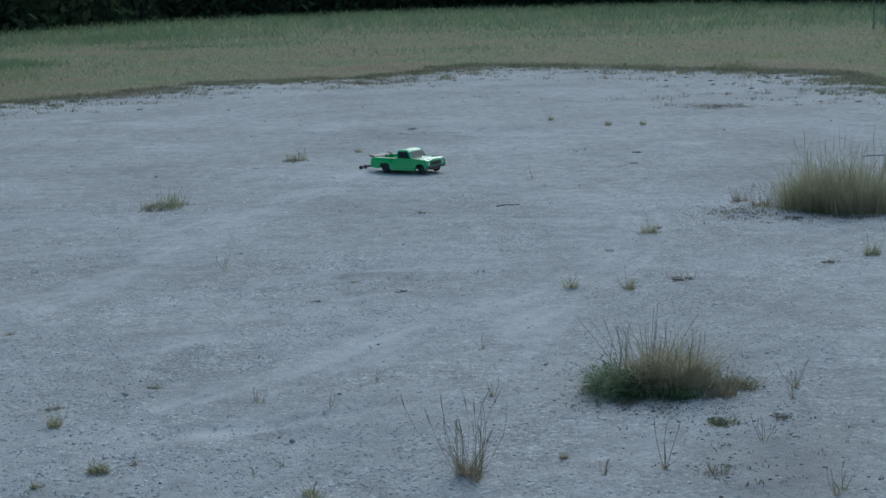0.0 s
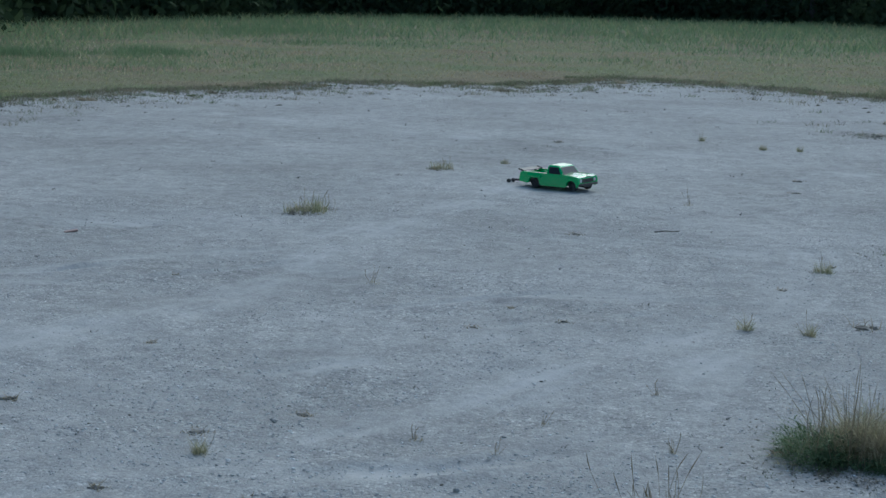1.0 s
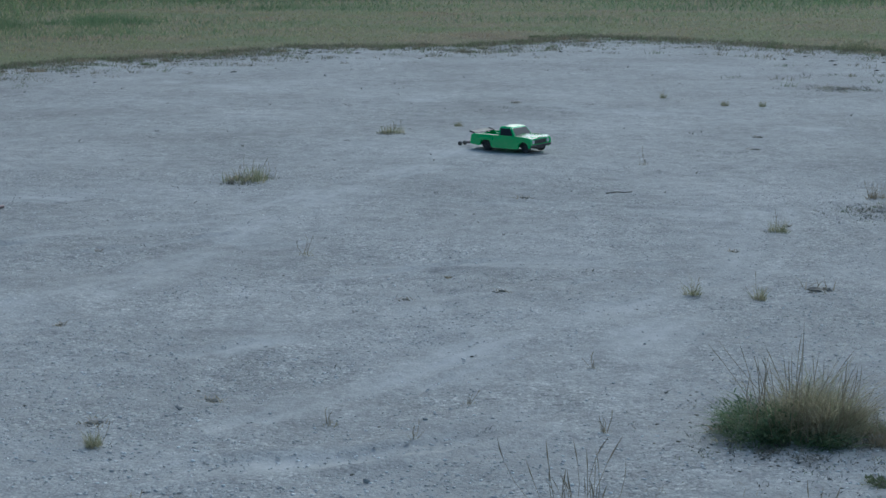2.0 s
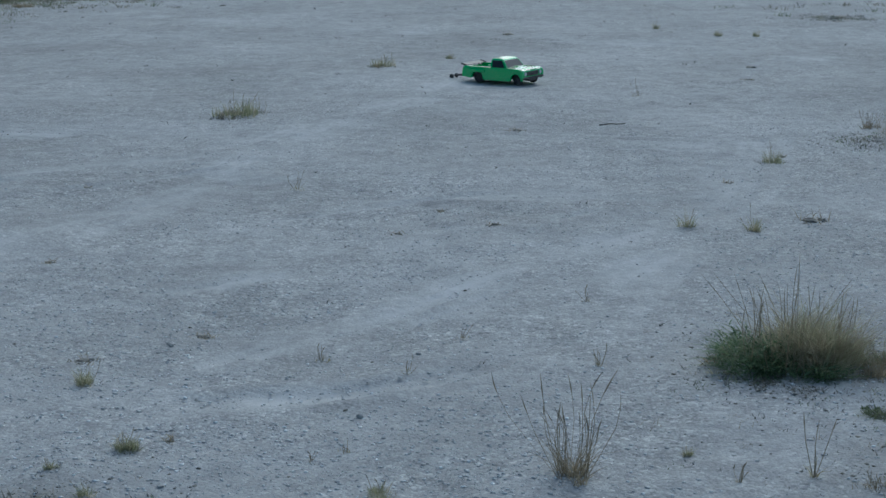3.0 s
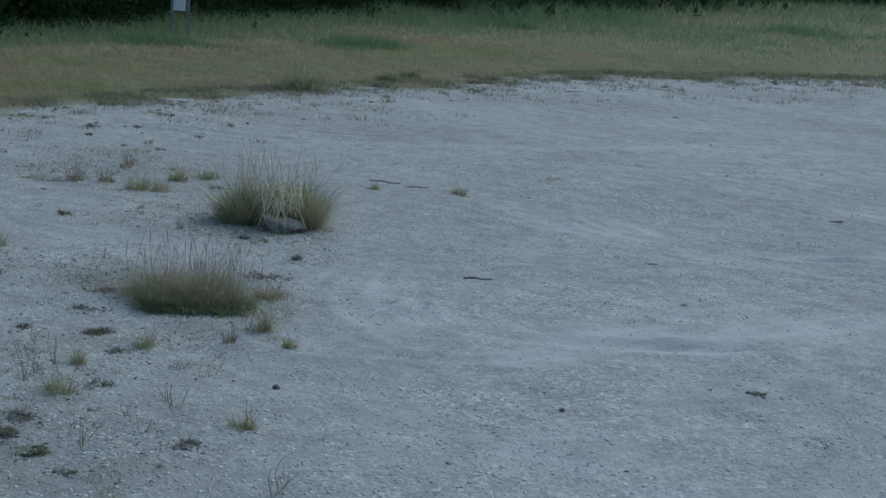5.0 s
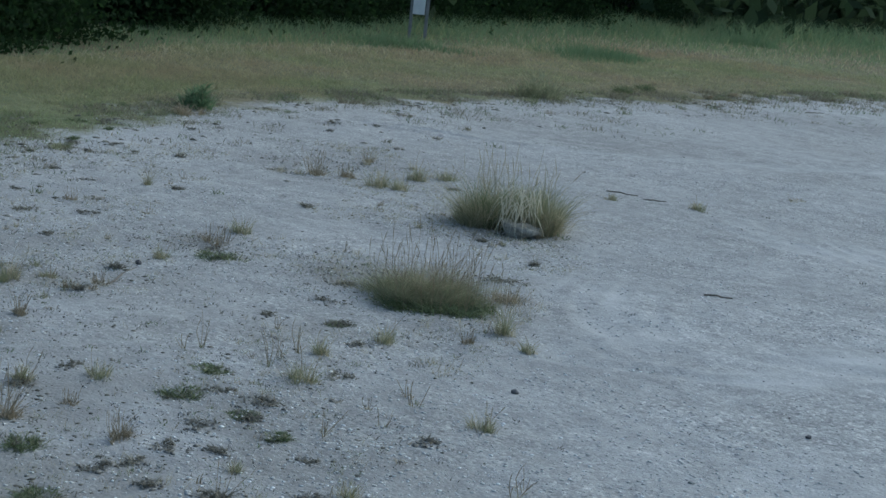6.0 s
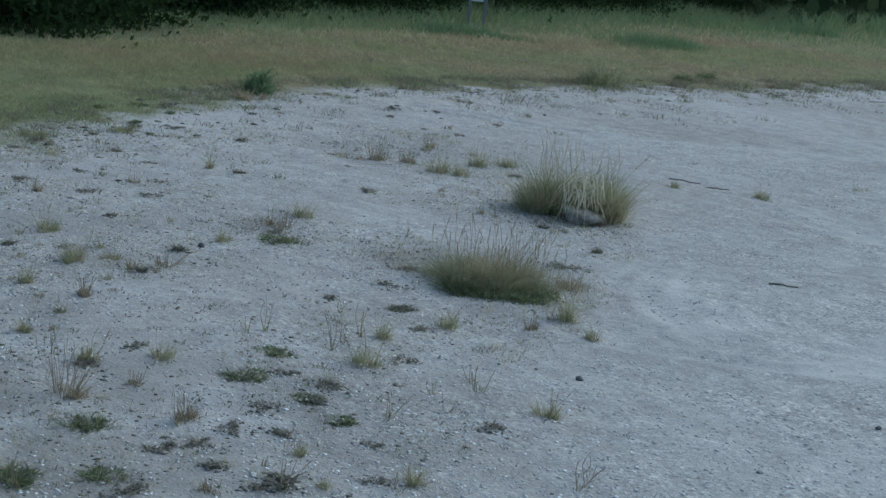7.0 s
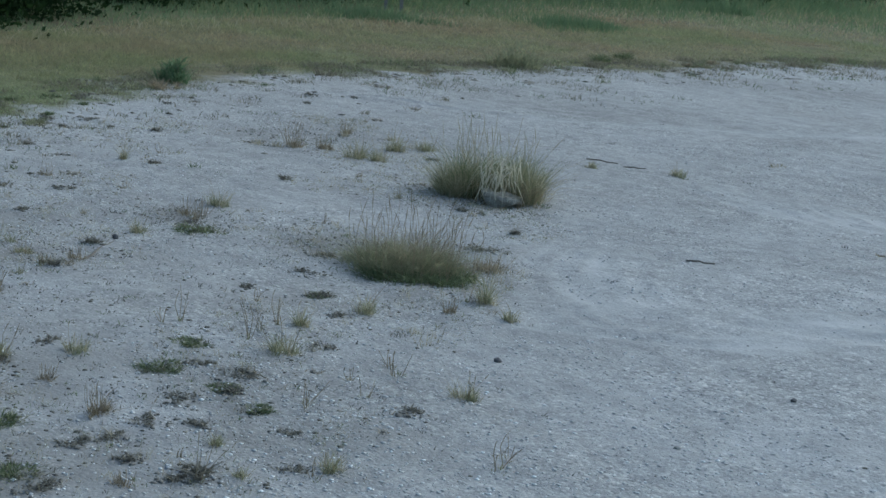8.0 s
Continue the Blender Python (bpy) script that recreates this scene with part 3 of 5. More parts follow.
def litter_patch(x, y, r, h):
    """Dead leaves and crumbs of soil swept together, with pale chips between them."""
    t = empty("litter_patch", x, y, height_at(x, y), rng.uniform(0, 360))
    n = int(40 + 1100 * r)
    roots, a, _ = clumped(n, r * 1.25, 6 + int(80 * r))
    roots[:, 1] *= 0.7
    roots[:, 2] = rng.uniform(-0.002, 0.006, n)
    tagged(blades("dead_foliage", roots, h * rng.uniform(0.25, 0.8, n), rng.uniform(0.8, 3.0, n), rng.uniform(0, 6.28, n), 0.0055 * rng.uniform(0.5, 1.5, n), LITTER, t, levels=2, droop=0.3), kind="stuff")
    n = int(12 + 260 * r)
    roots, _ = disc(n, r * 1.7)
    crumb = rocks("crumb", roots * np.array([1, 0.8, 1]), 0.003 + 0.007 * rng.random(n) ** 2, DEAD, 0.6)
    n = int(8 + 160 * r)
    roots, _ = disc(n, r * 2.2)
    chip = rocks("chip", roots, 0.0025 + 0.0045 * rng.random(n) ** 2, CHIP, 0.5)
    for ob in (crumb, chip):
        ob.parent = t
        tagged(ob, kind="stuff")
    return tagged(t, "patch of dark dead leaves, soil crumbs and pale chips", "leaf litter", "litter patches on the lot")


def wisp(x, y, r, h):
    """A sparse dull tuft of half-dead blades."""
    t = empty("dull_tuft", x, y, height_at(x, y) - 0.003, rng.uniform(0, 360))
    n = int(26 + 1000 * r)
    add_blades(t, "foliage", n, r, h, (RUST, OLIVE, STRAW)[int(rng.integers(0, 3))], lean=0.6, width=0.0020, clumps=4)
    add_blades(t, "dead_foliage", n, r * 1.3, h * 0.4, LITTER, lean=1.3, width=0.0035, clumps=5)
    add_stalks(t, 3, r, h * 1.1, RUST, 0.6, head=0.0013, thick=0.0009)
    return tagged(t, "sparse dull half-dead grass tuft on gravel", "grass tuft", "dull tufts on the lot")


def long_twig(x, y, r, h):
    """One or two bent bare stems that stand alone."""
    t = empty("stray_weed", x, y, height_at(x, y) - 0.003, rng.uniform(0, 360))
    add_stalks(t, 4, 0.012 + r * 0.3, h * 1.1, RUST, 0.7, head=0.0016, thick=0.0012, low=0.45, bow=0.25)
    add_blades(t, "foliage", 12 + int(300 * r), 0.6 * r, h * 0.3, OLIVE, lean=0.9, width=0.0025)
    return tagged(t, "few bent bare weed stems standing in gravel", "weed", "single stems on the lot")


def upright_tuft(x, y, r, h):
    """A wide sparse tuft: single upright blades over a low dark foot."""
    t = empty("upright_tuft", x, y, height_at(x, y) - 0.004, rng.uniform(0, 360))
    add_blades(t, "foliage", int(900 * r), r, h, OLIVE, lean=0.35, width=0.0045, clumps=9, low=0.5)
    add_blades(t, "dry_foliage", int(600 * r), r, h * 0.9, STRAW, lean=0.45, width=0.004, clumps=8, low=0.5)
    add_blades(t, "dead_foliage", int(2400 * r), r * 1.1, h * 0.28, LITTER, lean=1.3, width=0.006, clumps=10)
    add_stalks(t, int(60 * r), r, h * 1.15, RUST, 0.3, head=0.0024, thick=0.0016, low=0.5)
    return tagged(t, "sparse upright grass tuft with a dark dead foot", "grass tuft", "upright tufts on the lot")


LITTER_SPOTS = [
    (-3.69, 3.81, 0.057, 0.024), (-3.61, 3.69, 0.048, 0.02), (-3.64, 3.56, 0.047, 0.017), (-3.55, 3.36, 0.045, 0.019),
    (-3.47, 3.45, 0.038, 0.016), (-3.54, 3.21, 0.051, 0.022), (-3.54, 3.13, 0.035, 0.016), (-3.38, 3.17, 0.028, 0.021),
    (-3.22, 3.17, 0.041, 0.015), (-4.24, 4.68, 0.05, 0.029), (-4.45, 4.54, 0.024, 0.017), (-3.29, 3.61, 0.03, 0.013),
    (-3.84, 3.81, 0.034, 0.018), (-3.1, 3.44, 0.042, 0.015), (-4.48, 4.89, 0.06, 0.017), (-4.01, 4.55, 0.029, 0.016),
    (-3.23, 3.24, 0.028, 0.015), (-4.25, 3.56, 0.035, 0.015), (-3.2, 4.02, 0.032, 0.013), (-4.37, 5.8, 0.09, 0.03),
    (-3.78, 4.22, 0.06, 0.018), (-3.38, 2.89, 0.06, 0.02), (-5.3, 5.0, 0.08, 0.02), (-4.62, 5.15, 0.09, 0.018),
]
LITTER_SPOTS_b = [
    (-7.27, 5.03, 0.05, 0.024), (-7.3, 5.18, 0.05, 0.024), (-7.7, 6.03, 0.055, 0.03), (-7.57, 6.22, 0.05, 0.02),
    (-8.25, 6.68, 0.08, 0.03), (-7.18, 6.38, 0.035, 0.026), (-7.92, 7.08, 0.035, 0.018), (-6.6, 4.94, 0.036, 0.016),
    (-6.5, 4.57, 0.055, 0.021), (-6.05, 4.94, 0.04, 0.016), (-5.75, 4.52, 0.03, 0.019), (-6.21, 4.71, 0.034, 0.016),
    (-7.92, 8.32, 0.045, 0.023), (-7.7, 8.06, 0.03, 0.023), (-7.76, 8.58, 0.025, 0.02), (1.13, 5.05, 0.03, 0.016),
    (0.62, 5.28, 0.08, 0.015), (0.95, 5.36, 0.07, 0.015), (0.72, 5.24, 0.09, 0.014), (2.19, 9.45, 0.06, 0.02), (2.52, 9.45, 0.07, 0.02), (2.62, 9.43, 0.06, 0.02),
]
WISP_SPOTS = [
    (-5.25, 4.01, 0.032, 0.12), (-5.33, 4.17, 0.033, 0.058), (-5.19, 4.13, 0.038, 0.031), (-4.79, 3.74, 0.023, 0.06),
    (-5.0, 4.08, 0.031, 0.03), (-4.94, 3.94, 0.024, 0.046), (-4.8, 3.88, 0.023, 0.025), (-4.96, 4.17, 0.037, 0.034),
    (-4.54, 3.37, 0.021, 0.048), (-4.65, 3.56, 0.015, 0.077), (-4.5, 3.44, 0.018, 0.033), (-5.32, 3.84, 0.032, 0.03),
    (-5.45, 3.99, 0.026, 0.031), (-5.06, 3.81, 0.05, 0.02), (-3.69, 3.32, 0.031, 0.081), (-5.62, 4.02, 0.033, 0.046),
    (-5.06, 3.65, 0.03, 0.025), (-4.85, 3.61, 0.019, 0.028), (-6.65, 7.33, 0.036, 0.08), (-6.64, 6.65, 0.062, 0.05),
    (-6.48, 7.54, 0.026, 0.08), (-6.54, 6.69, 0.046, 0.044), (-7.06, 5.08, 0.043, 0.041), (-8.02, 10.88, 0.05, 0.06),
]
WISP_SPOTS_b = [(-4.92, 9.27, 0.06, 0.045), (-3.68, 4.59, 0.10, 0.045)]
TWIG_SPOTS = [
    (-3.97, 4.11, 0.036, 0.13), (-3.37, 3.99, 0.04, 0.068), (-3.46, 4.23, 0.042, 0.107), (-3.41, 3.81, 0.032, 0.083),
    (-3.17, 3.2, 0.041, 0.133), (-3.52, 2.7, 0.02, 0.088), (-3.19, 4.25, 0.049, 0.104), (-2.79, 3.88, 0.058, 0.093),
    (-3.02, 3.44, 0.042, 0.06), (-4.0, 4.18, 0.014, 0.075), (-4.23, 3.98, 0.009, 0.057), (-3.91, 5.11, 0.012, 0.126),
    (-4.21, 4.03, 0.009, 0.114), (1.22, 5.27, 0.021, 0.128), (1.15, 4.34, 0.035, 0.109),
]

TUFT_SPOTS = [
    (-3.86, 5.16, 0.046, 0.15), (-3.67, 5.06, 0.034, 0.055), (-3.2, 4.23, 0.045, 0.062), (-4, 4.66, 0.053, 0.073),
    (-3.98, 4.35, 0.037, 0.07), (-3.79, 4.08, 0.06, 0.086), (-4.12, 3.56, 0.046, 0.054), (-4.22, 3.37, 0.046, 0.057),
    (-3.34, 3.4, 0.033, 0.039), (-3.04, 3.52, 0.042, 0.059), (-3.13, 3.3, 0.027, 0.03), (-5.26, 4.71, 0.039, 0.068),
    (-5.48, 5.33, 0.061, 0.079), (-6.5, 5.62, 0.025, 0.09), (-5.66, 4.15, 0.067, 0.079), (-5.19, 3.97, 0.047, 0.087),
    (-5.01, 3.66, 0.033, 0.079), (-4.54, 3.36, 0.035, 0.049), (-6.12, 6.86, 0.075, 0.115), (-6.0, 6.93, 0.062, 0.085),
]
TUFT_SPOTS_b = [
    (-6.18, 7.26, 0.080, 0.098), (-6.13, 7.43, 0.098, 0.066), (-5.35, 7.95, 0.039, 0.05), (-4.99, 8.29, 0.067, 0.057),
    (-5.17, 4.12, 0.042, 0.034), (1.74, 15.94, 0.05, 0.06),
    (-0.73, 14.02, 0.046, 0.052), (0.62, 7.41, 0.041, 0.083), (0.9, 7.37, 0.039, 0.075), (1.22, 8.99, 0.067, 0.08),
    (2.26, 8.04, 0.05, 0.093), (-1.1, 4.69, 0.037, 0.044), (-1.36, 5.2, 0.046, 0.061), (-0.41, 4.4, 0.034, 0.037),
    (2.1, 15.91, 0.044, 0.071), (1.21, 16.75, 0.037, 0.074), (-1.13, 4.38, 0.025, 0.034), (-1.26, 4.53, 0.018, 0.027),
]
TUFT_SPOTS_c = [
    (-1.11, 4.68, 0.034, 0.045), (-0.4, 4.3, 0.035, 0.056), (0.36, 4.7, 0.015, 0.03), (-2.09, 4.21, 0.044, 0.053),
]

DRY_SPOTS = [
    (-3.86, 4.95, 0.034, 0.063), (-3.97, 3.36, 0.029, 0.045), (-3.99, 3.15, 0.055, 0.164), (-3.66, 3.29, 0.034, 0.075),
    (-3.26, 3.06, 0.03, 0.035), (-5.37, 5.09, 0.071, 0.085), (-6.31, 5.03, 0.033, 0.058), (-5.03, 4.24, 0.044, 0.046),
    (-6.71, 7.41, 0.036, 0.086), (-6.49, 6.77, 0.080, 0.13), (-6.36, 6.86, 0.055, 0.08), (-4.81, 3.76, 0.024, 0.077),
    (-6.28, 4.51, 0.023, 0.07), (-5.01, 4.1, 0.046, 0.037), (0.07, 4.53, 0.069, 0.251), (1, 5.34, 0.061, 0.107),
    (0.81, 4.49, 0.044, 0.038), (2.09, 9.94, 0.131, 0.142), (1.99, 10.2, 0.077, 0.099),
]

MAT_SPOTS = [
    (-3.88, 3.69, 0.066, 0.046), (-4, 3.88, 0.06, 0.031), (-3.78, 3.06, 0.059, 0.045),
    (-3.57, 2.72, 0.061, 0.061), (-3.46, 2.91, 0.058, 0.041), (-3.46, 3.67, 0.039, 0.028), (-5.17, 4.93, 0.091, 0.045),
    (-3.63, 3.7, 0.048, 0.025), (-4.23, 4.68, 0.045, 0.03), (0.92, 5.03, 0.058, 0.035), (-1.26, 4.22, 0.095, 0.068),
]

SPRIG_SPOTS = [
    (-3.39, 3.78, 0.031, 0.059), (-5.03, 5.51, 0.026, 0.062), (-5.91, 5.16, 0.036, 0.071), (-3.52, 4.26, 0.026, 0.068),
    (-4.28, 4.43, 0.019, 0.068), (-3.5, 4.07, 0.017, 0.05), (-2.83, 3.95, 0.044, 0.059), (-4.02, 4.28, 0.014, 0.147),
    (-6.58, 5.91, 0.02, 0.064), (0.7, 11.64, 0.069, 0.163), (1.02, 4.82, 0.028, 0.113), (1.26, 5.41, 0.016, 0.136),
    (0.47, 4.51, 0.016, 0.073), (1.12, 4.29, 0.019, 0.111), (-0.7, 5.5, 0.033, 0.063), (-0.42, 5.37, 0.027, 0.061),
    (-0.53, 4.69, 0.023, 0.043), (0.16, 6.24, 0.026, 0.075), (-1.19, 8.24, 0.059, 0.154), (0.66, 4.55, 0.012, 0.177),
]
SPRIG_SPOTS_b = [
    (-1.01, 4.75, 0.02, 0.037), (-0.61, 4.63, 0.031, 0.041), (-0.27, 5.78, 0.04, 0.055), (0.17, 5.47, 0.026, 0.113),
]

DEBRIS_SPOTS = [
    (1.17, 7.56, 0.071, 0.062), (-1.11, 5.73, 0.024, 0.02), (-1.92, 6.66, 0.026, 0.023), (-0.14, 10.1, 0.048, 0.03),
    (-0.2, 7.42, 0.041, 0.022), (-0.61, 7.26, 0.035, 0.019), (-0.46, 7.76, 0.023, 0.02), (0.91, 8.4, 0.028, 0.028),
    (1.71, 13.26, 0.049, 0.039), (-2.22, 8.25, 0.016, 0.025), (-0.28, 15.98, 0.059, 0.035), (1.3, 9.17, 0.031, 0.024),
    (-1.59, 4.81, 0.036, 0.035), (-1.44, 5.44, 0.055, 0.021), (-1.12, 5.74, 0.037, 0.022), (-1.01, 4.77, 0.015, 0.021),
    (-8.14, 9.24, 0.107, 0.033), (-7.29, 8.68, 0.042, 0.03), (-3.21, 3.98, 0.039, 0.025), (-3.61, 4.03, 0.025, 0.023),
]
DEBRIS_SPOTS_b = [
    (-3.14, 3.82, 0.015, 0.012), (-3.69, 3.85, 0.033, 0.023), (-7.05, 8.02, 0.044, 0.028), (-6.73, 5.45, 0.057, 0.017),
    (-6.26, 5.15, 0.039, 0.013), (-6.69, 6.62, 0.031, 0.019), (-2.19, 5.72, 0.044, 0.027), (-2.91, 6.73, 0.017, 0.019),
    (-3.38, 7.43, 0.027, 0.027), (1.56, 12.5, 0.05, 0.025), (2.0, 7.84, 0.045, 0.03),
]

STONE_SPOTS = [
    (-3.39, 4.63, 0.016, 0.023), (-2.6, 5.09, 0.013, 0.018), (-2.6, 4.42, 0.014, 0.013), (-5.21, 4.56, 0.018, 0.027),
    (-0.52, 4.96, 0.013, 0.021), (-1.2, 5.6, 0.013, 0.015), (-0.4, 5.57, 0.011, 0.013), (-0.96, 4.44, 0.014, 0.013),
    (-1.21, 5.62, 0.011, 0.013), (-1.29, 5.1, 0.008, 0.01), (-0.52, 4.97, 0.008, 0.014), (-0.96, 4.24, 0.011, 0.014),
]

for spot in TUFT_SPOTS + TUFT_SPOTS_b + TUFT_SPOTS_c:
    grass_tuft(*spot)
for spot in DRY_SPOTS:
    dry_tuft(*spot)
for spot in MAT_SPOTS:
    creeping_mat(*spot)
for spot in SPRIG_SPOTS + SPRIG_SPOTS_b:
    sprig(*spot)
for spot in LITTER_SPOTS + LITTER_SPOTS_b:
    litter_patch(*spot)
upright_tuft(-1.90, 10.70, 0.19, 0.15)
upright_tuft(-1.235, 13.34, 0.12, 0.11)
for spot in WISP_SPOTS + WISP_SPOTS_b:
    wisp(*spot)
for spot in TWIG_SPOTS:
    long_twig(*spot)
for spot in DEBRIS_SPOTS + DEBRIS_SPOTS_b:
    debris(*spot)
for i, spot in enumerate(STONE_SPOTS):
    stone(*spot, dark=i in (0, 1, 3))
for ends in (((-5.55, 8.19), (-5.38, 8.26)), ((-5.32, 8.23), (-5.23, 8.33)), ((-3.84, 6.49), (-3.74, 6.56)), ((0.37, 10.3), (0.53, 10.37)), ((3.42, 12.48), (3.70, 12.56)), ((-7.63, 14.48), (-7.55, 14.7))):
    stick(*ends)
stick((-4.97, 4.18), (-5.18, 4.53), 0.0055)


def bush(name, x, y, turn=0.0):
    return empty(name, x, y, height_at(x, y) - 0.005, turn)


def shifted(ob, dx, dy):
    ob.location = (dx, dy, 0)
    return ob


def fringe(t, rx, ry, n=12):
    """Small loose sprigs round a bush, so that its foot is uneven."""
    for _ in range(n):
        a, q = rng.uniform(0, 6.28), rng.uniform(0.9, 1.35)
        shifted(add_blades(t, "loose_sprig", int(rng.integers(14, 40)), 0.035, rng.uniform(0.02, 0.06), (OLIVE, STRAW, RUST, GREEN)[int(rng.integers(0, 4))], lean=1.2, width=0.0035, clumps=3), q * rx * math.cos(a), q * ry * math.sin(a))


def thicket(parent, name, n, at, rx, ry, h, material, knots, width=0.003, lean=0.6, dome=0.4, knot=0.028, lift=0.0, droop=0.12):
    """Foliage that rises from many small knots over an oval, each of its own height, with blades every way."""
    k, _ = disc(knots, 1.0, 0.5)
    kh = rng.uniform(0.35, 1.05, knots) * (1 - dome * (k[:, 0] ** 2 + k[:, 1] ** 2))
    k = k * np.array([rx, ry, 0]) + np.array([*at, 0])
    i = rng.integers(0, knots, n)
    off = rng.normal(0, knot, (n, 3)) * np.array([1, 1, 0])
    roots = k[i] + off
    roots[:, 2] = lift * kh[i] * rng.random(n)
    hs = h * kh[i] * rng.uniform(0.3, 1.1, n)
    kw = rng.normal(0, 0.55, (knots, 2)) + 0.5 * (k[:, :2] - np.array(at)) / max(rx, ry)
    lv = lean * (kw[i] + rng.normal(0, 0.6, (n, 2)) + off[:, :2] / knot * 0.3)
    bend = droop * rng.uniform(0.3, 3.0, n)
    ob = blades(name, roots, hs, np.hypot(lv[:, 0], lv[:, 1]), np.arctan2(lv[:, 1], lv[:, 0]), width * rng.uniform(0.5, 1.3, n), material, parent, droop=bend)
    return tagged(ob, kind="stuff")


def big_tussocks():
    # cushion of green leaves on one side, dry grass and long stalks behind
    t = bush("grass_bush", 0.755, 5.47, -7)
    thicket(t, "olive_foliage", 650, (-0.10, -0.01), 0.12, 0.11, 0.19, OLIVE, 24, 0.0022, 0.9, 0.5, 0.024, 0.05, 0.2)
    thicket(t, "leafage", 1700, (-0.12, -0.03), 0.13, 0.13, 0.05, LUSH, 34, 0.0055, 1.3, 0.45, 0.028, 0.12, 0.4)
    thicket(t, "leafage", 1100, (0.01, -0.11), 0.14, 0.06, 0.045, LUSH, 20, 0.006, 1.3, 0.3, 0.022, 0.05, 0.3)
    thicket(t, "olive_foliage", 1300, (0.06, 0.01), 0.15, 0.13, 0.25, OLIVE, 44, 0.0022, 0.85, 0.55, 0.024, 0.08, 0.2)
    thicket(t, "dry_foliage", 1500, (0.05, 0.02), 0.15, 0.13, 0.28, STRAW, 40, 0.0020, 0.8, 0.6, 0.024, 0.08, 0.20)
    thicket(t, "brown_foliage", 1200, (0.08, 0.02), 0.14, 0.11, 0.25, RUST, 30, 0.0020, 0.8, 0.55, 0.024, 0.08, 0.2)
    add_stalks(t, 48, 0.24, 0.31, RUST, 0.62, head=0.0011, thick=0.0013, low=0.5, bow=0.16)
    thicket(t, "side_foliage", 420, (0.31, 0.01), 0.06, 0.05, 0.085, RUST, 10, 0.0022, 0.9)
    thicket(t, "side_leafage", 300, (0.26, 0.02), 0.07, 0.05, 0.05, LEAFY, 9, 0.005, 1.2)
    fringe(t, 0.24, 0.18, 16)
    tagged(t, "rounded grass bush, green leaves at one side, tall dry stalks", "grass bush", "large grass bushes on the lot")
    # olive bush with a leafy foot and many short seed stalks
    t = bush("grass_bush", -4.33, 5.30, 39)
    thicket(t, "leafage", 3000, (0.03, -0.14), 0.19, 0.10, 0.042, LEAFY, 46, 0.006, 1.3, 0.2, 0.024, 0.02, 0.3)
    thicket(t, "olive_foliage", 2800, (-0.05, -0.02), 0.20, 0.14, 0.20, OLIVE, 54, 0.0022, 1.0, 0.5, 0.024, 0.04, 0.2)
    thicket(t, "brown_foliage", 800, (0.0, 0.03), 0.16, 0.11, 0.22, RUST, 40, 0.0019, 0.8, 0.55, 0.024, 0.05)
    thicket(t, "dry_foliage", 900, (-0.02, 0.02), 0.18, 0.12, 0.22, STRAW, 38, 0.0019, 0.8, 0.55, 0.024, 0.05)
    thicket(t, "leafage", 500, (0.16, -0.02), 0.07, 0.06, 0.09, OLIVE, 12, 0.004, 0.8, 0.3, 0.02)
    add_stalks(t, 105, 0.34, 0.30, RUST, 0.42, head=0.0017, thick=0.0009, low=0.35, bow=0.22)
    thicket(t, "side_foliage", 420, (0.28, 0.09), 0.05, 0.04, 0.12, RUST, 10, 0.0022, 0.5)
    thicket(t, "side_foliage", 240, (-0.27, 0.08), 0.10, 0.07, 0.06, STRAW, 9, 0.0026, 0.9)
    for _ in range(14):
        ob = add_blades(t, "side_stalk", 3, 0.012, 0.17, RUST, lean=0.2, width=0.0022, low=0.8, droop=0.05)
        shifted(ob, 0.28 + rng.normal(0, 0.04), 0.08 + rng.normal(0, 0.03))
    fringe(t, 0.27, 0.19, 20)
    tagged(t, "wide olive-brown grass bush with many short seed stalks", "grass bush", "large grass bushes on the lot")
    # tall olive tussock
    t = bush("tall_grass_bush", 2.57, 9.80, -14)
    thicket(t, "green_foliage", 3600, (0.0, 0.0), 0.36, 0.24, 0.56, OLIVE, 70, 0.0027, 0.30, 0.3, 0.05)
    thicket(t, "dry_foliage", 2600, (0.0, 0.0), 0.36, 0.24, 0.55, STRAW, 60, 0.0024, 0.32, 0.3, 0.05)
    thicket(t, "brown_foliage", 1500, (0.06, -0.10), 0.34, 0.16, 0.22, RUST, 34, 0.0026, 0.7)
    add_stalks(t, 60, 0.46, 0.52, RUST, 0.3, head=0.0022, thick=0.0011, low=0.5, bow=0.2)
    fringe(t, 0.40, 0.3, 16)
    tagged(t, "tall bushy olive and straw grass tussock", "grass bush", "large grass bushes on the lot")
    # tussock over a boulder, with bleached blades hanging down its front
    t = bush("tall_grass_bush", -5.12, 6.75, 40)
    thicket(t, "green_foliage", 1800, (-0.05, 0.06), 0.18, 0.12, 0.42, OLIVE, 54, 0.0025, 0.52, 0.35, 0.024, 0.0, 0.18)
    thicket(t, "leafage", 1300, (-0.05, 0.05), 0.17, 0.12, 0.36, GREEN, 26, 0.0030, 0.5, 0.25, 0.024)
    thicket(t, "dry_foliage", 750, (-0.07, 0.06), 0.17, 0.12, 0.46, STRAW, 50, 0.0021, 0.55, 0.35, 0.024, 0.0, 0.16)
    thicket(t, "dense_foliage", 1900, (0.15, 0.0), 0.07, 0.09, 0.42, OLIVE, 20, 0.0026, 0.45, 0.3, 0.02)
    thicket(t, "brown_foliage", 900, (0.15, -0.07), 0.06, 0.06, 0.28, RUST, 16, 0.0024, 0.5, 0.3, 0.02)
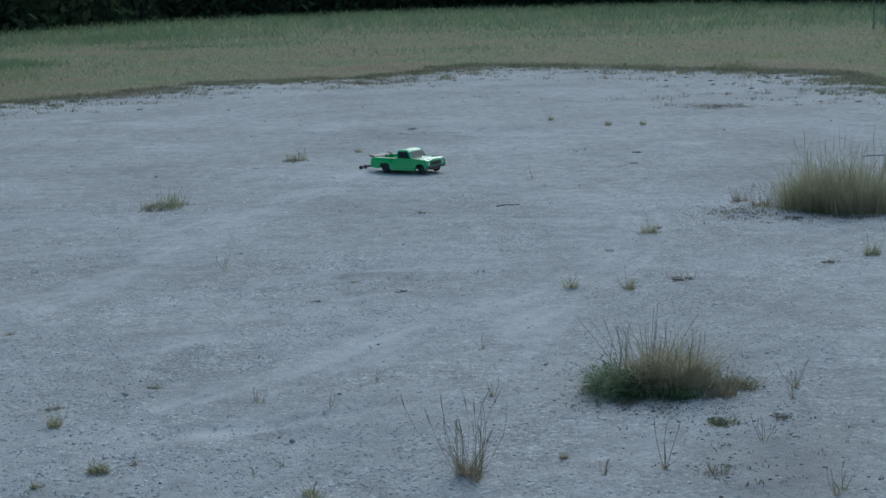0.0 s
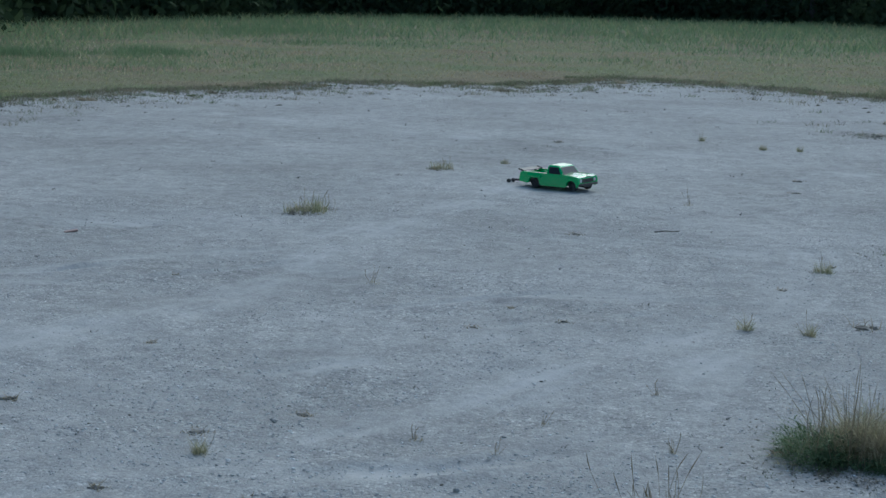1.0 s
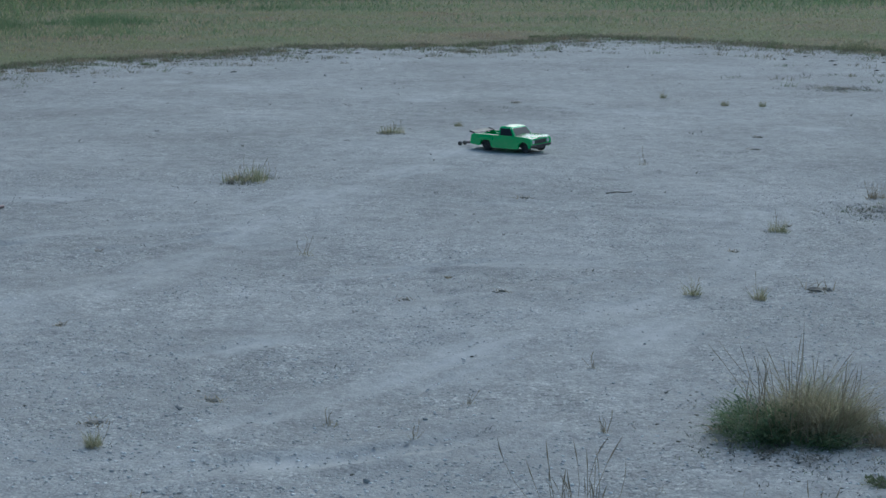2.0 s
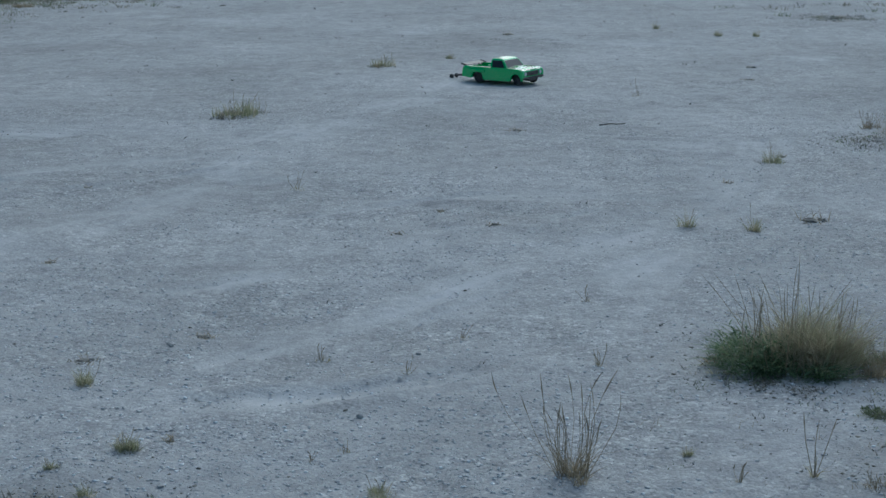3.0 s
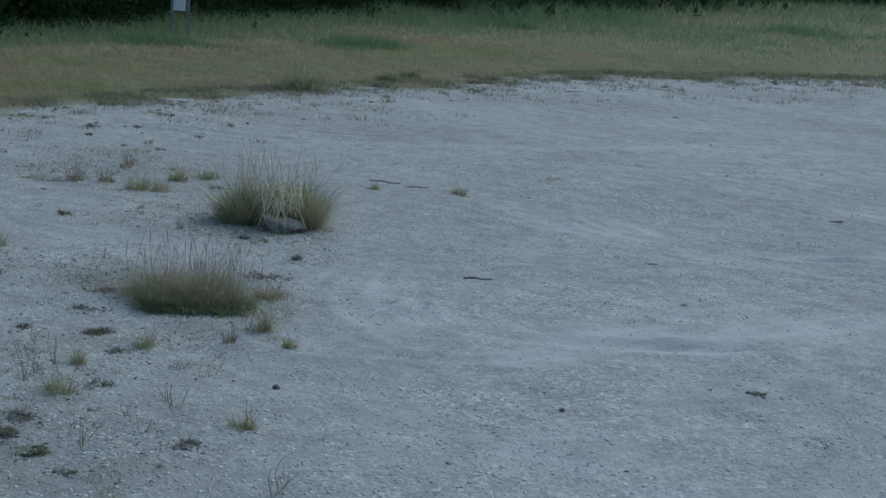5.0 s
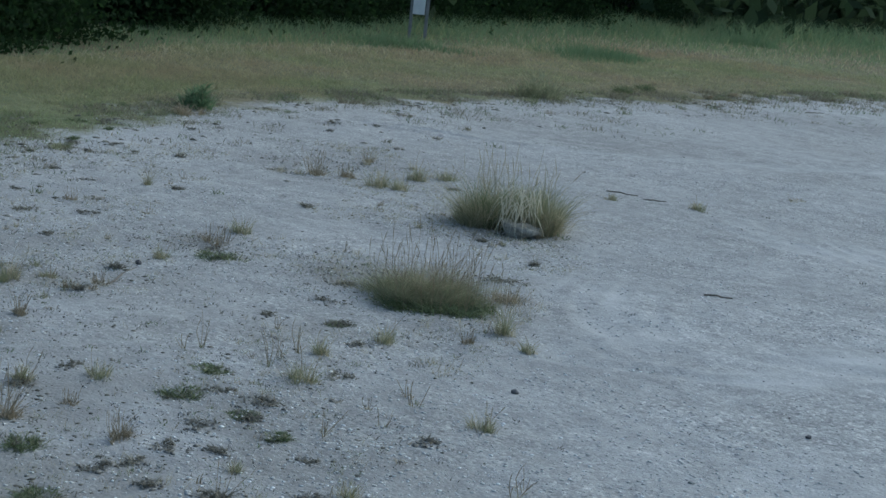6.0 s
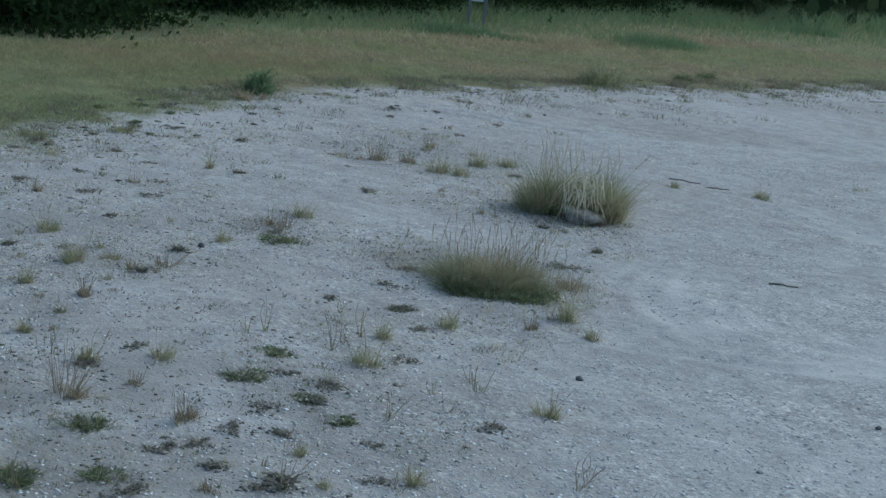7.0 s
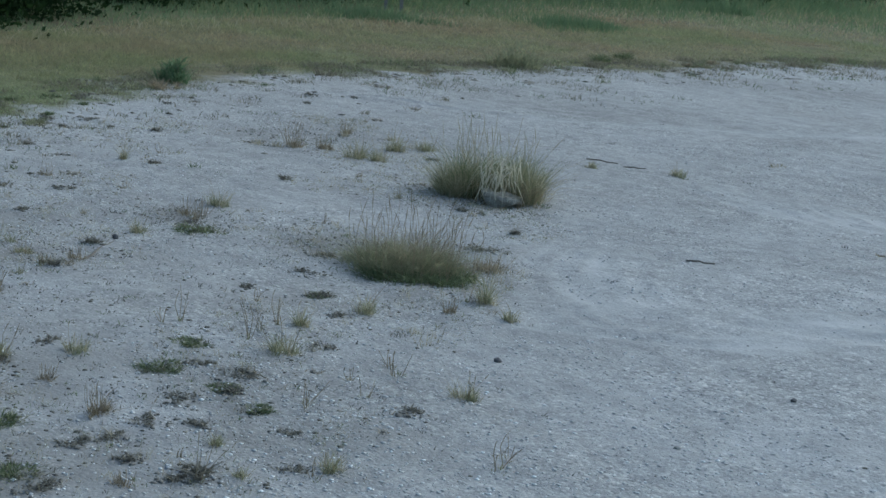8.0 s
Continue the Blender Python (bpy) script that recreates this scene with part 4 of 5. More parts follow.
    thicket(t, "curved_foliage", 420, (0.18, 0.0), 0.06, 0.08, 0.44, STRAW, 14, 0.0028, 0.85, 0.2, 0.02, 0.0, 0.28)
    thicket(t, "skirt_foliage", 700, (-0.17, -0.05), 0.07, 0.06, 0.18, OLIVE, 16, 0.0026, 0.7, 0.3, 0.02)
    thicket(t, "skirt_foliage", 450, (-0.18, -0.03), 0.07, 0.07, 0.24, STRAW, 14, 0.0025, 0.7, 0.3, 0.02)
    add_stalks(t, 60, 0.27, 0.43, STRAW, 0.45, head=0.0019, thick=0.0010, low=0.5, bow=0.22)
    n = 110
    a = -1.57 + rng.normal(0, 1.3, n)
    roots = np.c_[rng.normal(0.04, 0.055, n), -0.20 + rng.normal(0, 0.03, n), rng.uniform(0.13, 0.25, n)]
    v, f, f2 = ribbons(roots, rng.uniform(0.04, 0.085, n), rng.uniform(0.4, 1.5, n), a, 0.0060 * rng.uniform(0.6, 1.3, n), 4, rng.uniform(1.5, 3.6, n))
    tagged(sheet("bleached_foliage", v, f + f2, PALE_STRAW, t), "bleached bent straw blades", kind="stuff")
    fringe(t, 0.28, 0.19)
    tagged(t, "tall grass tussock with bleached blades hanging over a boulder", "grass bush", "large grass bushes on the lot")
    bm = bmesh.new()
    bmesh.ops.create_icosphere(bm, subdivisions=4, radius=1.0)
    chopped(bm, 8, 12, 0.60)
    for v in bm.verts:
        v.co = Vector((v.co.x * 0.110, v.co.y * 0.080, v.co.z * 0.075 + 0.030))
        v.co += Vector(noise.noise_vector(v.co * 16)) * 0.014 + Vector(noise.noise_vector(v.co * 50)) * 0.006
    t = part("boulder", bm, BOULDER)
    t.matrix_world = pose(-5.00, 6.67, height_at(-5.0, 6.6) - 0.012, 0, 6, 50)
    tagged(t, "grey limestone boulder half hidden under a grass bush", "boulder")


big_tussocks()

# ---- orange scrap ----
bm = bmesh.new()
box(bm, -0.040, 0.040, -0.02, 0.02, 0.0, 0.012, 0.004)
for v in bm.verts:
    v.co.z += 0.006 * math.sin(v.co.x * 60)
scrap = part("plastic_scrap", bm, CLAY)
scrap.matrix_world = pose(-3.23, 9.65, height_at(-3.23, 9.65), 0, 0, 25)
tagged(scrap, "faded pinkish orange plastic scrap lying on gravel", "litter")


# ---- the toy truck ----
def truck():
    t = empty("toy_truck", -0.232, 12.295, height_at(-0.23, 12.3) + 0.003, -32.0)
    wheel_x, rear_x = 0.167, -0.167

    def side_outline():
        p = [(0.222, 0.040), (0.232, 0.052), (0.234, 0.098), (0.226, 0.112), (0.19, 0.119), (0.085, 0.122), (-0.06, 0.122), (-0.275, 0.122), (-0.296, 0.116), (-0.304, 0.080), (-0.298, 0.044), (-0.230, 0.034)]
        p += [(rear_x + 0.050 * math.cos(radians(a)), 0.042 + 0.050 * math.sin(radians(a))) for a in range(185, -6, -19)]
        p += [(-0.104, 0.026), (0.112, 0.026)]
        p += [(wheel_x + 0.046 * math.cos(radians(a)), 0.039 + 0.046 * math.sin(radians(a))) for a in range(185, -6, -19)]
        return p

    for s in (-1, 1):
        bm = bmesh.new()
        face = bm.faces.new([bm.verts.new((x, s * 0.139, z)) for x, z in side_outline()])
        got = bmesh.ops.extrude_face_region(bm, geom=[face])
        for v in got["geom"]:
            if isinstance(v, bmesh.types.BMVert):
                v.co.y = s * 0.118
        # rounded shoulders along the outer side
        rim = [e for e in bm.edges if all(abs(v.co.y) > 0.13 for v in e.verts) and max(v.co.z for v in e.verts) > 0.1]
        bmesh.ops.bevel(bm, geom=rim, offset=0.009, segments=3, affect="EDGES", profile=0.5)
        bmesh.ops.recalc_face_normals(bm, faces=bm.faces)
        panel = part("side_panel", bm, TRUCK_GREEN, t)
        for x in (wheel_x, rear_x):
            b2 = bmesh.new()
            r = 0.0465 if x > 0 else 0.0505
            zc = 0.039 if x > 0 else 0.042
            for a in range(-5, 185, 10):
                u, w = radians(a), radians(a + 10)
                rod(b2, (x + r * math.cos(u), s * 0.138, zc + r * math.sin(u)), (x + r * math.cos(w), s * 0.138, zc + r * math.sin(w)), 0.0032, 6)
            part("wheel_arch_lip", b2, TRUCK_GREEN, panel)
    # bonnet: crowned sheet with a centre ridge
    bm = bmesh.new()
    rows = []
    for i in range(9):
        x = 0.085 + (0.228 - 0.085) * i / 8
        row = []
        for j in range(13):
            y = -0.128 + 0.256 * j / 12
            z = 0.122 - 0.006 * (i / 8) ** 2 - (0.010 if i == 8 else 0) + 0.006 * (1 - (y / 0.128) ** 2) + (0.003 if abs(y) < 0.03 else 0)
            row.append(bm.verts.new((x, y, z)))
        rows.append(row)
    for a, b in zip(rows, rows[1:]):
        for j in range(12):
            bm.faces.new((a[j], b[j], b[j + 1], a[j + 1]))
    got = bmesh.ops.solidify(bm, geom=bm.faces[:], thickness=0.006)
    bmesh.ops.recalc_face_normals(bm, faces=bm.faces)
    part("bonnet", bm, TRUCK_GREEN, t, smooth=True)
    # nose with grille and lamps
    bm = bmesh.new()
    box(bm, 0.207, 0.227, -0.13, 0.13, 0.05, 0.108, 0.005)
    nose = part("nose", bm, TRUCK_GREEN, t)
    bm = bmesh.new()
    box(bm, 0.225, 0.2305, -0.075, 0.075, 0.068, 0.098, 0.002)
    part("grille", bm, BLACK, nose)
    for z in (0.075, 0.083, 0.091):
        bm = bmesh.new()
        box(bm, 0.230, 0.2325, -0.073, 0.073, z - 0.0012, z + 0.0012)
        part("grille_bar", bm, BLACK, nose)
    for s in (-1, 1):
        bm = bmesh.new()
        rod(bm, (0.223, s * 0.1, 0.084), (0.2325, s * 0.1, 0.084), 0.0135, 18)
        part("headlight", bm, LAMP_CLEAR, nose)
    bm = bmesh.new()
    box(bm, 0.223, 0.240, -0.134, 0.134, 0.046, 0.062, 0.004)
    part("front_bumper", bm, BLACK, t)
    # cab: tapered shell
    low = [(0.088, 0.125), (0.088, -0.125), (-0.066, -0.125), (-0.066, 0.125)]
    mid = [(0.040, 0.103), (0.040, -0.103), (-0.066, -0.103), (-0.066, 0.103)]
    top = [(0.028, 0.090), (0.028, -0.090), (-0.060, -0.090), (-0.060, 0.090)]
    bm = bmesh.new()
    rings = [[bm.verts.new((x, y, z)) for x, y in ring] for ring, z in ((low, 0.110), (mid, 0.174), (top, 0.184))]
    for a, b in zip(rings, rings[1:]):
        for i in range(4):
            j = (i + 1) % 4
            bm.faces.new((a[i], a[j], b[j], b[i]))
    bm.faces.new(rings[2])
    bm.faces.new(list(reversed(rings[0])))
    bmesh.ops.recalc_face_normals(bm, faces=bm.faces)
    bmesh.ops.bevel(bm, geom=[e for e in bm.edges if max(v.co.z for v in e.verts) > 0.12], offset=0.006, segments=2, affect="EDGES")
    cab = part("cab", bm, TRUCK_GREEN, t, smooth=False)

    def pane(name, corners, out):
        bm = bmesh.new()
        out = Vector(out).normalized()
        a = [bm.verts.new(Vector(c) + out * 0.0022) for c in corners]
        b = [bm.verts.new(Vector(c) - out * 0.002) for c in corners]
        bm.faces.new(a)
        bm.faces.new(list(reversed(b)))
        for i in range(len(a)):
            j = (i + 1) % len(a)
            bm.faces.new((a[i], b[i], b[j], a[j]))
        bmesh.ops.recalc_face_normals(bm, faces=bm.faces)
        part(name, bm, GLASS_DARK, cab, "dark smoked window")

    def lerp(p, q, u):
        return tuple(a + (b - a) * u for a, b in zip(p, q))

    def panel_at(name, a, b, c, d, out, u0, u1, v0, v1):
        """A pane inside the cab face with corners a, b (low) and d, c (high)."""
        def at(u, v):
            return lerp(lerp(a, b, u), lerp(d, c, u), v)
        pane(name, [at(u0, v0), at(u1, v0), at(u1, v1), at(u0, v1)], out)

    A = [(x, y, 0.110) for x, y in low]
    B = [(x, y, 0.174) for x, y in mid]
    panel_at("windscreen", A[0], A[1], B[1], B[0], (0.064, 0, 0.048), 0.07, 0.93, 0.12, 0.95)
    panel_at("rear_window", A[2], A[3], B[3], B[2], (-1, 0, 0.02), 0.12, 0.88, 0.25, 0.92)
    panel_at("side_window", A[1], A[2], B[2], B[1], (0, -0.064, 0.022), 0.12, 0.86, 0.13, 0.93)
    panel_at("side_window", A[3], A[0], B[0], B[3], (0, 0.064, 0.022), 0.14, 0.88, 0.13, 0.93)
    # open bed
    bm = bmesh.new()
    box(bm, -0.290, -0.064, -0.119, 0.119, 0.078, 0.084)
    bed = part("bed_floor", bm, TRUCK_GREEN, t)
    for s in (-1, 1):
        bm = bmesh.new()
        box(bm, -0.232, -0.102, s * 0.121 - 0.028, s * 0.121 + 0.0 + (0.0 if s > 0 else 0.028) if s > 0 else s * 0.121 + 0.03, 0.08, 0.108, 0.006)
        part("wheel_tub", bm, TRUCK_GREEN, bed)
    bm = bmesh.new()
    box(bm, -0.296, -0.286, -0.13, 0.13, 0.05, 0.112, 0.003)
    tail = part("tailgate", bm, TRUCK_GREEN, t)
    for s in (-1, 1):
        bm = bmesh.new()
        box(bm, -0.3002, -0.2955, s * 0.119 - 0.008, s * 0.119 + 0.008, 0.068, 0.096, 0.0015)
        part("tail_light", bm, LAMP_RED, tail)
    bm = bmesh.new()
    box(bm, -0.308, -0.292, -0.132, 0.132, 0.042, 0.056, 0.003)
    part("rear_bumper", bm, BLACK, t)
    # spoiler on the tail
    bm = bmesh.new()
    box(bm, -0.024, 0.024, -0.128, 0.128, -0.002, 0.002, 0.0012)
    wing = part("spoiler", bm, BLACK, t, "glossy black tail spoiler")
    wing.matrix_basis = pose(-0.292, 0, 0.128, 0, 14, 0)
    for s in (-1, 1):
        bm = bmesh.new()
        box(bm, -0.026, 0.026, s * 0.128 - 0.0015, s * 0.128 + 0.0015, -0.006, 0.007, 0.001)
        part("end_plate", bm, BLACK, wing)
        bm = bmesh.new()
        box(bm, -0.005, 0.012, s * 0.07 - 0.002, s * 0.07 + 0.002, -0.018, 0.0)
        part("spoiler_stay", bm, BLACK, wing)
    # chassis and wheels
    bm = bmesh.new()
    box(bm, -0.27, 0.23, -0.05, 0.05, 0.03, 0.05, 0.004)
    part("chassis", bm, BLACK, t)

    def wheel(x, y, r, w, steer):
        s = 1 if y > 0 else -1
        bm = bmesh.new()
        prof = [(0.60, -0.5), (0.80, -0.52), (0.95, -0.44), (1.0, -0.25), (1.0, 0.25), (0.95, 0.44), (0.80, 0.52), (0.60, 0.5)]
        n = 28
        ring = [[bm.verts.new((r * q * math.cos(2 * math.pi * i / n), w * e, r * q * math.sin(2 * math.pi * i / n))) for q, e in prof] for i in range(n)]
        for i in range(n):
            a, b = ring[i], ring[(i + 1) % n]
            for j in range(len(prof)):
                k = (j + 1) % len(prof)
                bm.faces.new((a[j], a[k], b[k], b[j]))
        bmesh.ops.recalc_face_normals(bm, faces=bm.faces)
        hub = empty("wheel", 0, 0)
        hub.parent = t
        hub.matrix_basis = pose(x, y, r, 0, 0, steer)
        part("tyre", bm, RUBBER, hub, smooth=True)
        bm = bmesh.new()
        rod(bm, (0, -w * 0.42, 0), (0, w * 0.30 * s, 0), r * 0.60, 24)
        rod(bm, (0, 0, 0), (0, w * 0.47 * s, 0), r * 0.14, 12)
        for i in range(5):
            a = 2 * math.pi * i / 5
            rod(bm, (0, w * 0.36 * s, 0), (r * 0.57 * math.cos(a), w * 0.40 * s, r * 0.57 * math.sin(a)), r * 0.085, 6)
        part("rim", bm, BLACK, hub)

    for s in (-1, 1):
        wheel(rear_x, s * 0.097, 0.047, 0.040, 0)
        wheel(wheel_x, s * 0.101, 0.043, 0.028, -14)
    # wheelie bar
    bm = bmesh.new()
    for s in (-1, 1):
        rod(bm, (-0.285, s * 0.035, 0.052), (-0.47, s * 0.022, 0.026), 0.0042, 8)
        rod(bm, (-0.28, s * 0.035, 0.034), (-0.44, s * 0.024, 0.028), 0.0032, 8)
        rod(bm, (-0.38, s * 0.030, 0.031), (-0.40, s * 0.029, 0.041), 0.003, 6)
    for x, z, y in ((-0.34, 0.045, 0.032), (-0.41, 0.035, 0.027), (-0.465, 0.026, 0.03)):
        rod(bm, (x, -y, z), (x, y, z), 0.0032, 8)
    bar = part("wheelie_bar", bm, BLACK, t, "thin black wheelie bar")
    for s in (-1, 1):
        bm = bmesh.new()
        rod(bm, (-0.47, s * 0.026, 0.020), (-0.47, s * 0.038, 0.020), 0.016, 16)
        part("roller", bm, RUBBER, bar)
    tagged(t, "bright green toy pickup truck with black wheels and wheelie bar", "toy truck")


truck()


# ---- field grass beyond the lot ----
def field(name, label, n, near, far, material, height, width, want, power=0.8, levels=2, lean=0.8, right=-24, left=66):
    x, y = wedge(n, near, far, right, left, power)
    out = outside(x, y, LOT)
    room = outside(x, y, WOODS)
    keep = want(x, y, out) & (room > -0.3)
    x, y, out, room = x[keep], y[keep], out[keep], np.maximum(room[keep], 0)
    d = np.hypot(x, y)
    m = len(x)
    h = height(x, y, out) * rng.uniform(0.5, 1.15, m)
    ob = blades(name, np.c_[x, y, np.zeros(m)], h, lean * rng.uniform(0.2, 1.6, m), rng.uniform(0, 2 * math.pi, m), width * (0.2 + 0.07 * d) * rng.uniform(0.6, 1.4, m), material, levels=levels, droop=0.1)
    return tagged(ob, label, "grass", kind="stuff")


BEYOND = MEADOW + [(2500, 20), (2500, 3000), (-2500, 3000), (-2500, 0)]


def green_share(x, y):
    """Metres past the uneven line where the dry field turns to green weeds."""
    d = np.hypot(x, y)
    far = np.maximum(d - 20, 0)
    return -outside(x, y, BEYOND) + 0.018 * d * waves(x, y, 51, 2.4) + 0.42 * far * (waves(x, y, 56, 9.0) + rng.normal(0, 0.8, len(x)))


def some(x, share):
    return rng.random(len(x)) < share


def weed_height(x, y, out):
    return np.clip(0.0145 * np.hypot(x, y) - 0.11, 0.06, 0.34) * (1 + 0.22 * waves(x, y, 61, 2.2)) * (0.45 + 0.55 * smoothstep(0, 0.07 * np.hypot(x, y), -outside(x, y, BEYOND)))


field("dry_field_grass", "dense dry tan field grass beyond the gravel lot", 210000, 7.0, 62, FIELD_DRY,
      lambda x, y, out: 0.018 + 0.034 * smoothstep(-0.3, 2.5, out), 0.006,
      lambda x, y, out: (past_edge(x, y) + rng.normal(0, 0.25, len(x)) > 0) & (green_share(x, y) < 0.2), power=1.7, lean=1.5)
field("yellow_green_field_grass", "yellowish green grass mixed into the dry field", 130000, 7.5, 62, FIELD_GREEN,
      lambda x, y, out: 0.02 + 0.04 * smoothstep(0, 3, out), 0.006,
      lambda x, y, out: (out > 0.3) & some(x, 0.08 + 0.5 * smoothstep(-0.3, 0.9, waves(x, y, 52, 2.2))) & (green_share(x, y) < 0.2), power=1.7, lean=1.5)
field("near_field_grass", "fine short tan and olive grass of the near field", 170000, 8.0, 22, FIELD_DRY,
      lambda x, y, out: 0.014 + 0.028 * smoothstep(-0.3, 2.0, out), 0.0042,
      lambda x, y, out: (past_edge(x, y) + rng.normal(0, 0.25, len(x)) > 0) & (green_share(x, y) < 0.15), power=0.9, lean=1.5, right=14, left=64)
field("rough_edge_grass", "rough dry grass where the field begins", 70000, 7.0, 13.5, FIELD_DRY,
      lambda x, y, out: 0.016 + 0.034 * smoothstep(-0.3, 1.2, out), 0.0040,
      lambda x, y, out: (past_edge(x, y) + rng.normal(0, 0.2, len(x)) > 0) & (green_share(x, y) < 0.15), power=0.8, lean=1.1, right=36, left=66)
field("rough_brown_grass", "rough brown grass where the field begins", 40000, 7.0, 15.5, FIELD_BROWN,
      lambda x, y, out: 0.016 + 0.034 * smoothstep(-0.3, 1.2, out), 0.0040,
      lambda x, y, out: (past_edge(x, y) + rng.normal(0, 0.25, len(x)) > 0) & (green_share(x, y) < 0.0) & some(x, smoothstep(-0.5, 1.4, waves(x, y, 48, 1.3)) * np.exp(-np.maximum(out, 0) / 1.8)), power=0.8, lean=1.1, right=30, left=66)
field("near_pale_grass", "strip of bleached straw before the near weeds", 60000, 10.0, 26, FIELD_PALE,
      lambda x, y, out: np.full(len(x), 0.05), 0.0045,
      lambda x, y, out: (green_share(x, y) > -0.05 * np.hypot(x, y)) & (green_share(x, y) < 0.1) & some(x, 0.5), power=0.9, lean=1.3, right=14, left=64)
field("near_green_weeds", "green weeds in front of the near trees", 120000, 10.5, 32, TALL_GREEN,
      weed_height, 0.0045, lambda x, y, out: (green_share(x, y) > 0) & some(x, 0.75), power=0.9, lean=0.8, right=14, left=64)
field("near_light_weeds", "lighter green weeds in front of the near trees", 90000, 10.5, 32, FIELD_GREEN,
      weed_height, 0.0045, lambda x, y, out: (green_share(x, y) > -0.1) & some(x, 0.1 + 0.4 * smoothstep(-0.6, 0.9, waves(x, y, 63, 2.8))), power=0.9, lean=0.8, right=14, left=64)
field("brown_edge_grass", "low brown grass along the gravel's edge", 45000, 7.0, 34, FIELD_BROWN,
      lambda x, y, out: np.full(len(x), 0.035), 0.006,
      lambda x, y, out: (past_edge(x, y) + rng.normal(0, 0.45, len(x)) > -0.1) & (out < 1.6) & some(x, smoothstep(-0.7, 1.2, waves(x, y, 46, 1.0))) | (waves(x, y, 44, 1.1) > 1.5) & (out > 0) & (out < 4), power=1.1)
field("pale_straw_grass", "band of bleached straw before the green weeds", 60000, 9, 40, FIELD_PALE,
      lambda x, y, out: np.full(len(x), 0.09), 0.008,
      lambda x, y, out: (green_share(x, y) > -0.035 * np.hypot(x, y)) & (green_share(x, y) < 0.15) & some(x, 0.6), power=1.0)
field("green_weeds", "tall green weeds between dry field and wood", 190000, 10, 90, TALL_GREEN, weed_height, 0.006,
      lambda x, y, out: (green_share(x, y) > 0) & some(x, 0.35 + 0.6 * smoothstep(-1.0, 0.6, waves(x, y, 62, 4.0))), power=1.35, lean=1.0)
field("light_green_weeds", "lighter green weeds between dry field and wood", 90000, 10, 90, FIELD_GREEN, weed_height, 0.0075,
      lambda x, y, out: (green_share(x, y) > 0) & some(x, 0.12 + 0.5 * smoothstep(-0.6, 0.9, waves(x, y, 63, 2.8))), power=1.35, lean=0.9)


def weed_patch(x, y, long, deep, h, n):
    """One dense patch of dark green weeds standing in the dry grass."""
    knots = rng.normal(0, 0.6, (16, 3))
    p = (knots[rng.integers(0, 16, n)] + rng.normal(0, 0.22, (n, 3))) * np.array([long, deep, 0])
    ob = blades("weed_patch", p, h * rng.uniform(0.3, 1.1, n) * np.exp(-0.5 * ((p[:, 0] / long) ** 2 + (p[:, 1] / deep) ** 2)), rng.uniform(0.1, 0.9, n), rng.uniform(0, 6.28, n), 0.009 * rng.uniform(0.5, 1.4, n), TALL_GREEN, levels=2)
    ob.matrix_world = pose(x, y, 0, 0, 0, math.degrees(math.atan2(-x, y)))
    tagged(ob, "dense patch of dark green weeds in dry grass", "weeds", "weed patches in the field", "stuff")


for spot in ((-11.6, 16.4, 0.62, 0.8, 0.19, 1500), (-12.5, 13.7, 0.80, 0.3, 0.16, 1500), (-13.5, 23.4, 0.5, 0.6, 0.26, 1300), (-11.2, 31.2, 1.0, 1.0, 0.3, 1500), (-9.2, 33.0, 0.9, 1.4, 0.3, 1300), (-6.7, 42.0, 1.6, 1.5, 0.16, 900), (-9.6, 50.5, 3.2, 3.0, 0.35, 2600)):
    weed_patch(*spot)


# ---- weeds along the edge ----
def stout(x, y):
    """Weeds grow larger towards the field."""
    return 0.75 + 0.05 * np.clip(y - 4.0, 0, 25)


def seedlings(name, label, n, spots, height, material, width=0.004, reps=5, spread=0.012):
    """Very many tiny weeds, a few blades each."""
    x, y = spots(n)
    s = np.repeat(spread * rng.uniform(0.5, 1.5, len(x)) * stout(x, y), reps)
    X, Y = np.repeat(x, reps) + rng.normal(0, 1, len(x) * reps) * s, np.repeat(y, reps) + rng.normal(0, 1, len(x) * reps) * s
    m = len(X)
    size = np.repeat(rng.uniform(0.4, 1.3, len(x)) * stout(x, y), reps)
    ob = blades(name, np.c_[X, Y, lot_height(X, Y) - 0.002], height * size * rng.uniform(0.4, 1.2, m), rng.uniform(0.2, 1.8, m), rng.uniform(0, 6.28, m), width * size * rng.uniform(0.6, 1.4, m), material, levels=2)
    return tagged(ob, label, "weeds", kind="stuff")


def edge_spots(n):
    x, y = wedge(n * 40, 7, 28, -20, 62)
    out = outside(x, y, LOT)
    keep = (out < 0.3) & (rng.random(len(x)) < np.exp(out / (0.14 + 0.022 * np.hypot(x, y))) * smoothstep(-1.6, 1.0, waves(x, y, 45, 0.9)))
    return x[keep][:n], y[keep][:n]


def weedy_spots(n):
    x, y = rng.uniform(-7.5, -2.2, n * 4), rng.uniform(2.0, 8.0, n * 4)
    keep = (waves(x, y, 71, 1.3) > 0.1) & (outside(x, y, LOT) < 0) & (y < 6.6 + 0.55 * (-4.6 - x)) & (x < -2.6 - 0.45 * (y - 2.5))
    return x[keep][:n], y[keep][:n]


def open_spots(n):
    x, y = wedge(n, 3.0, 22, -19, 60)
    keep = outside(x, y, LOT) < -0.5
    return x[keep], y[keep]


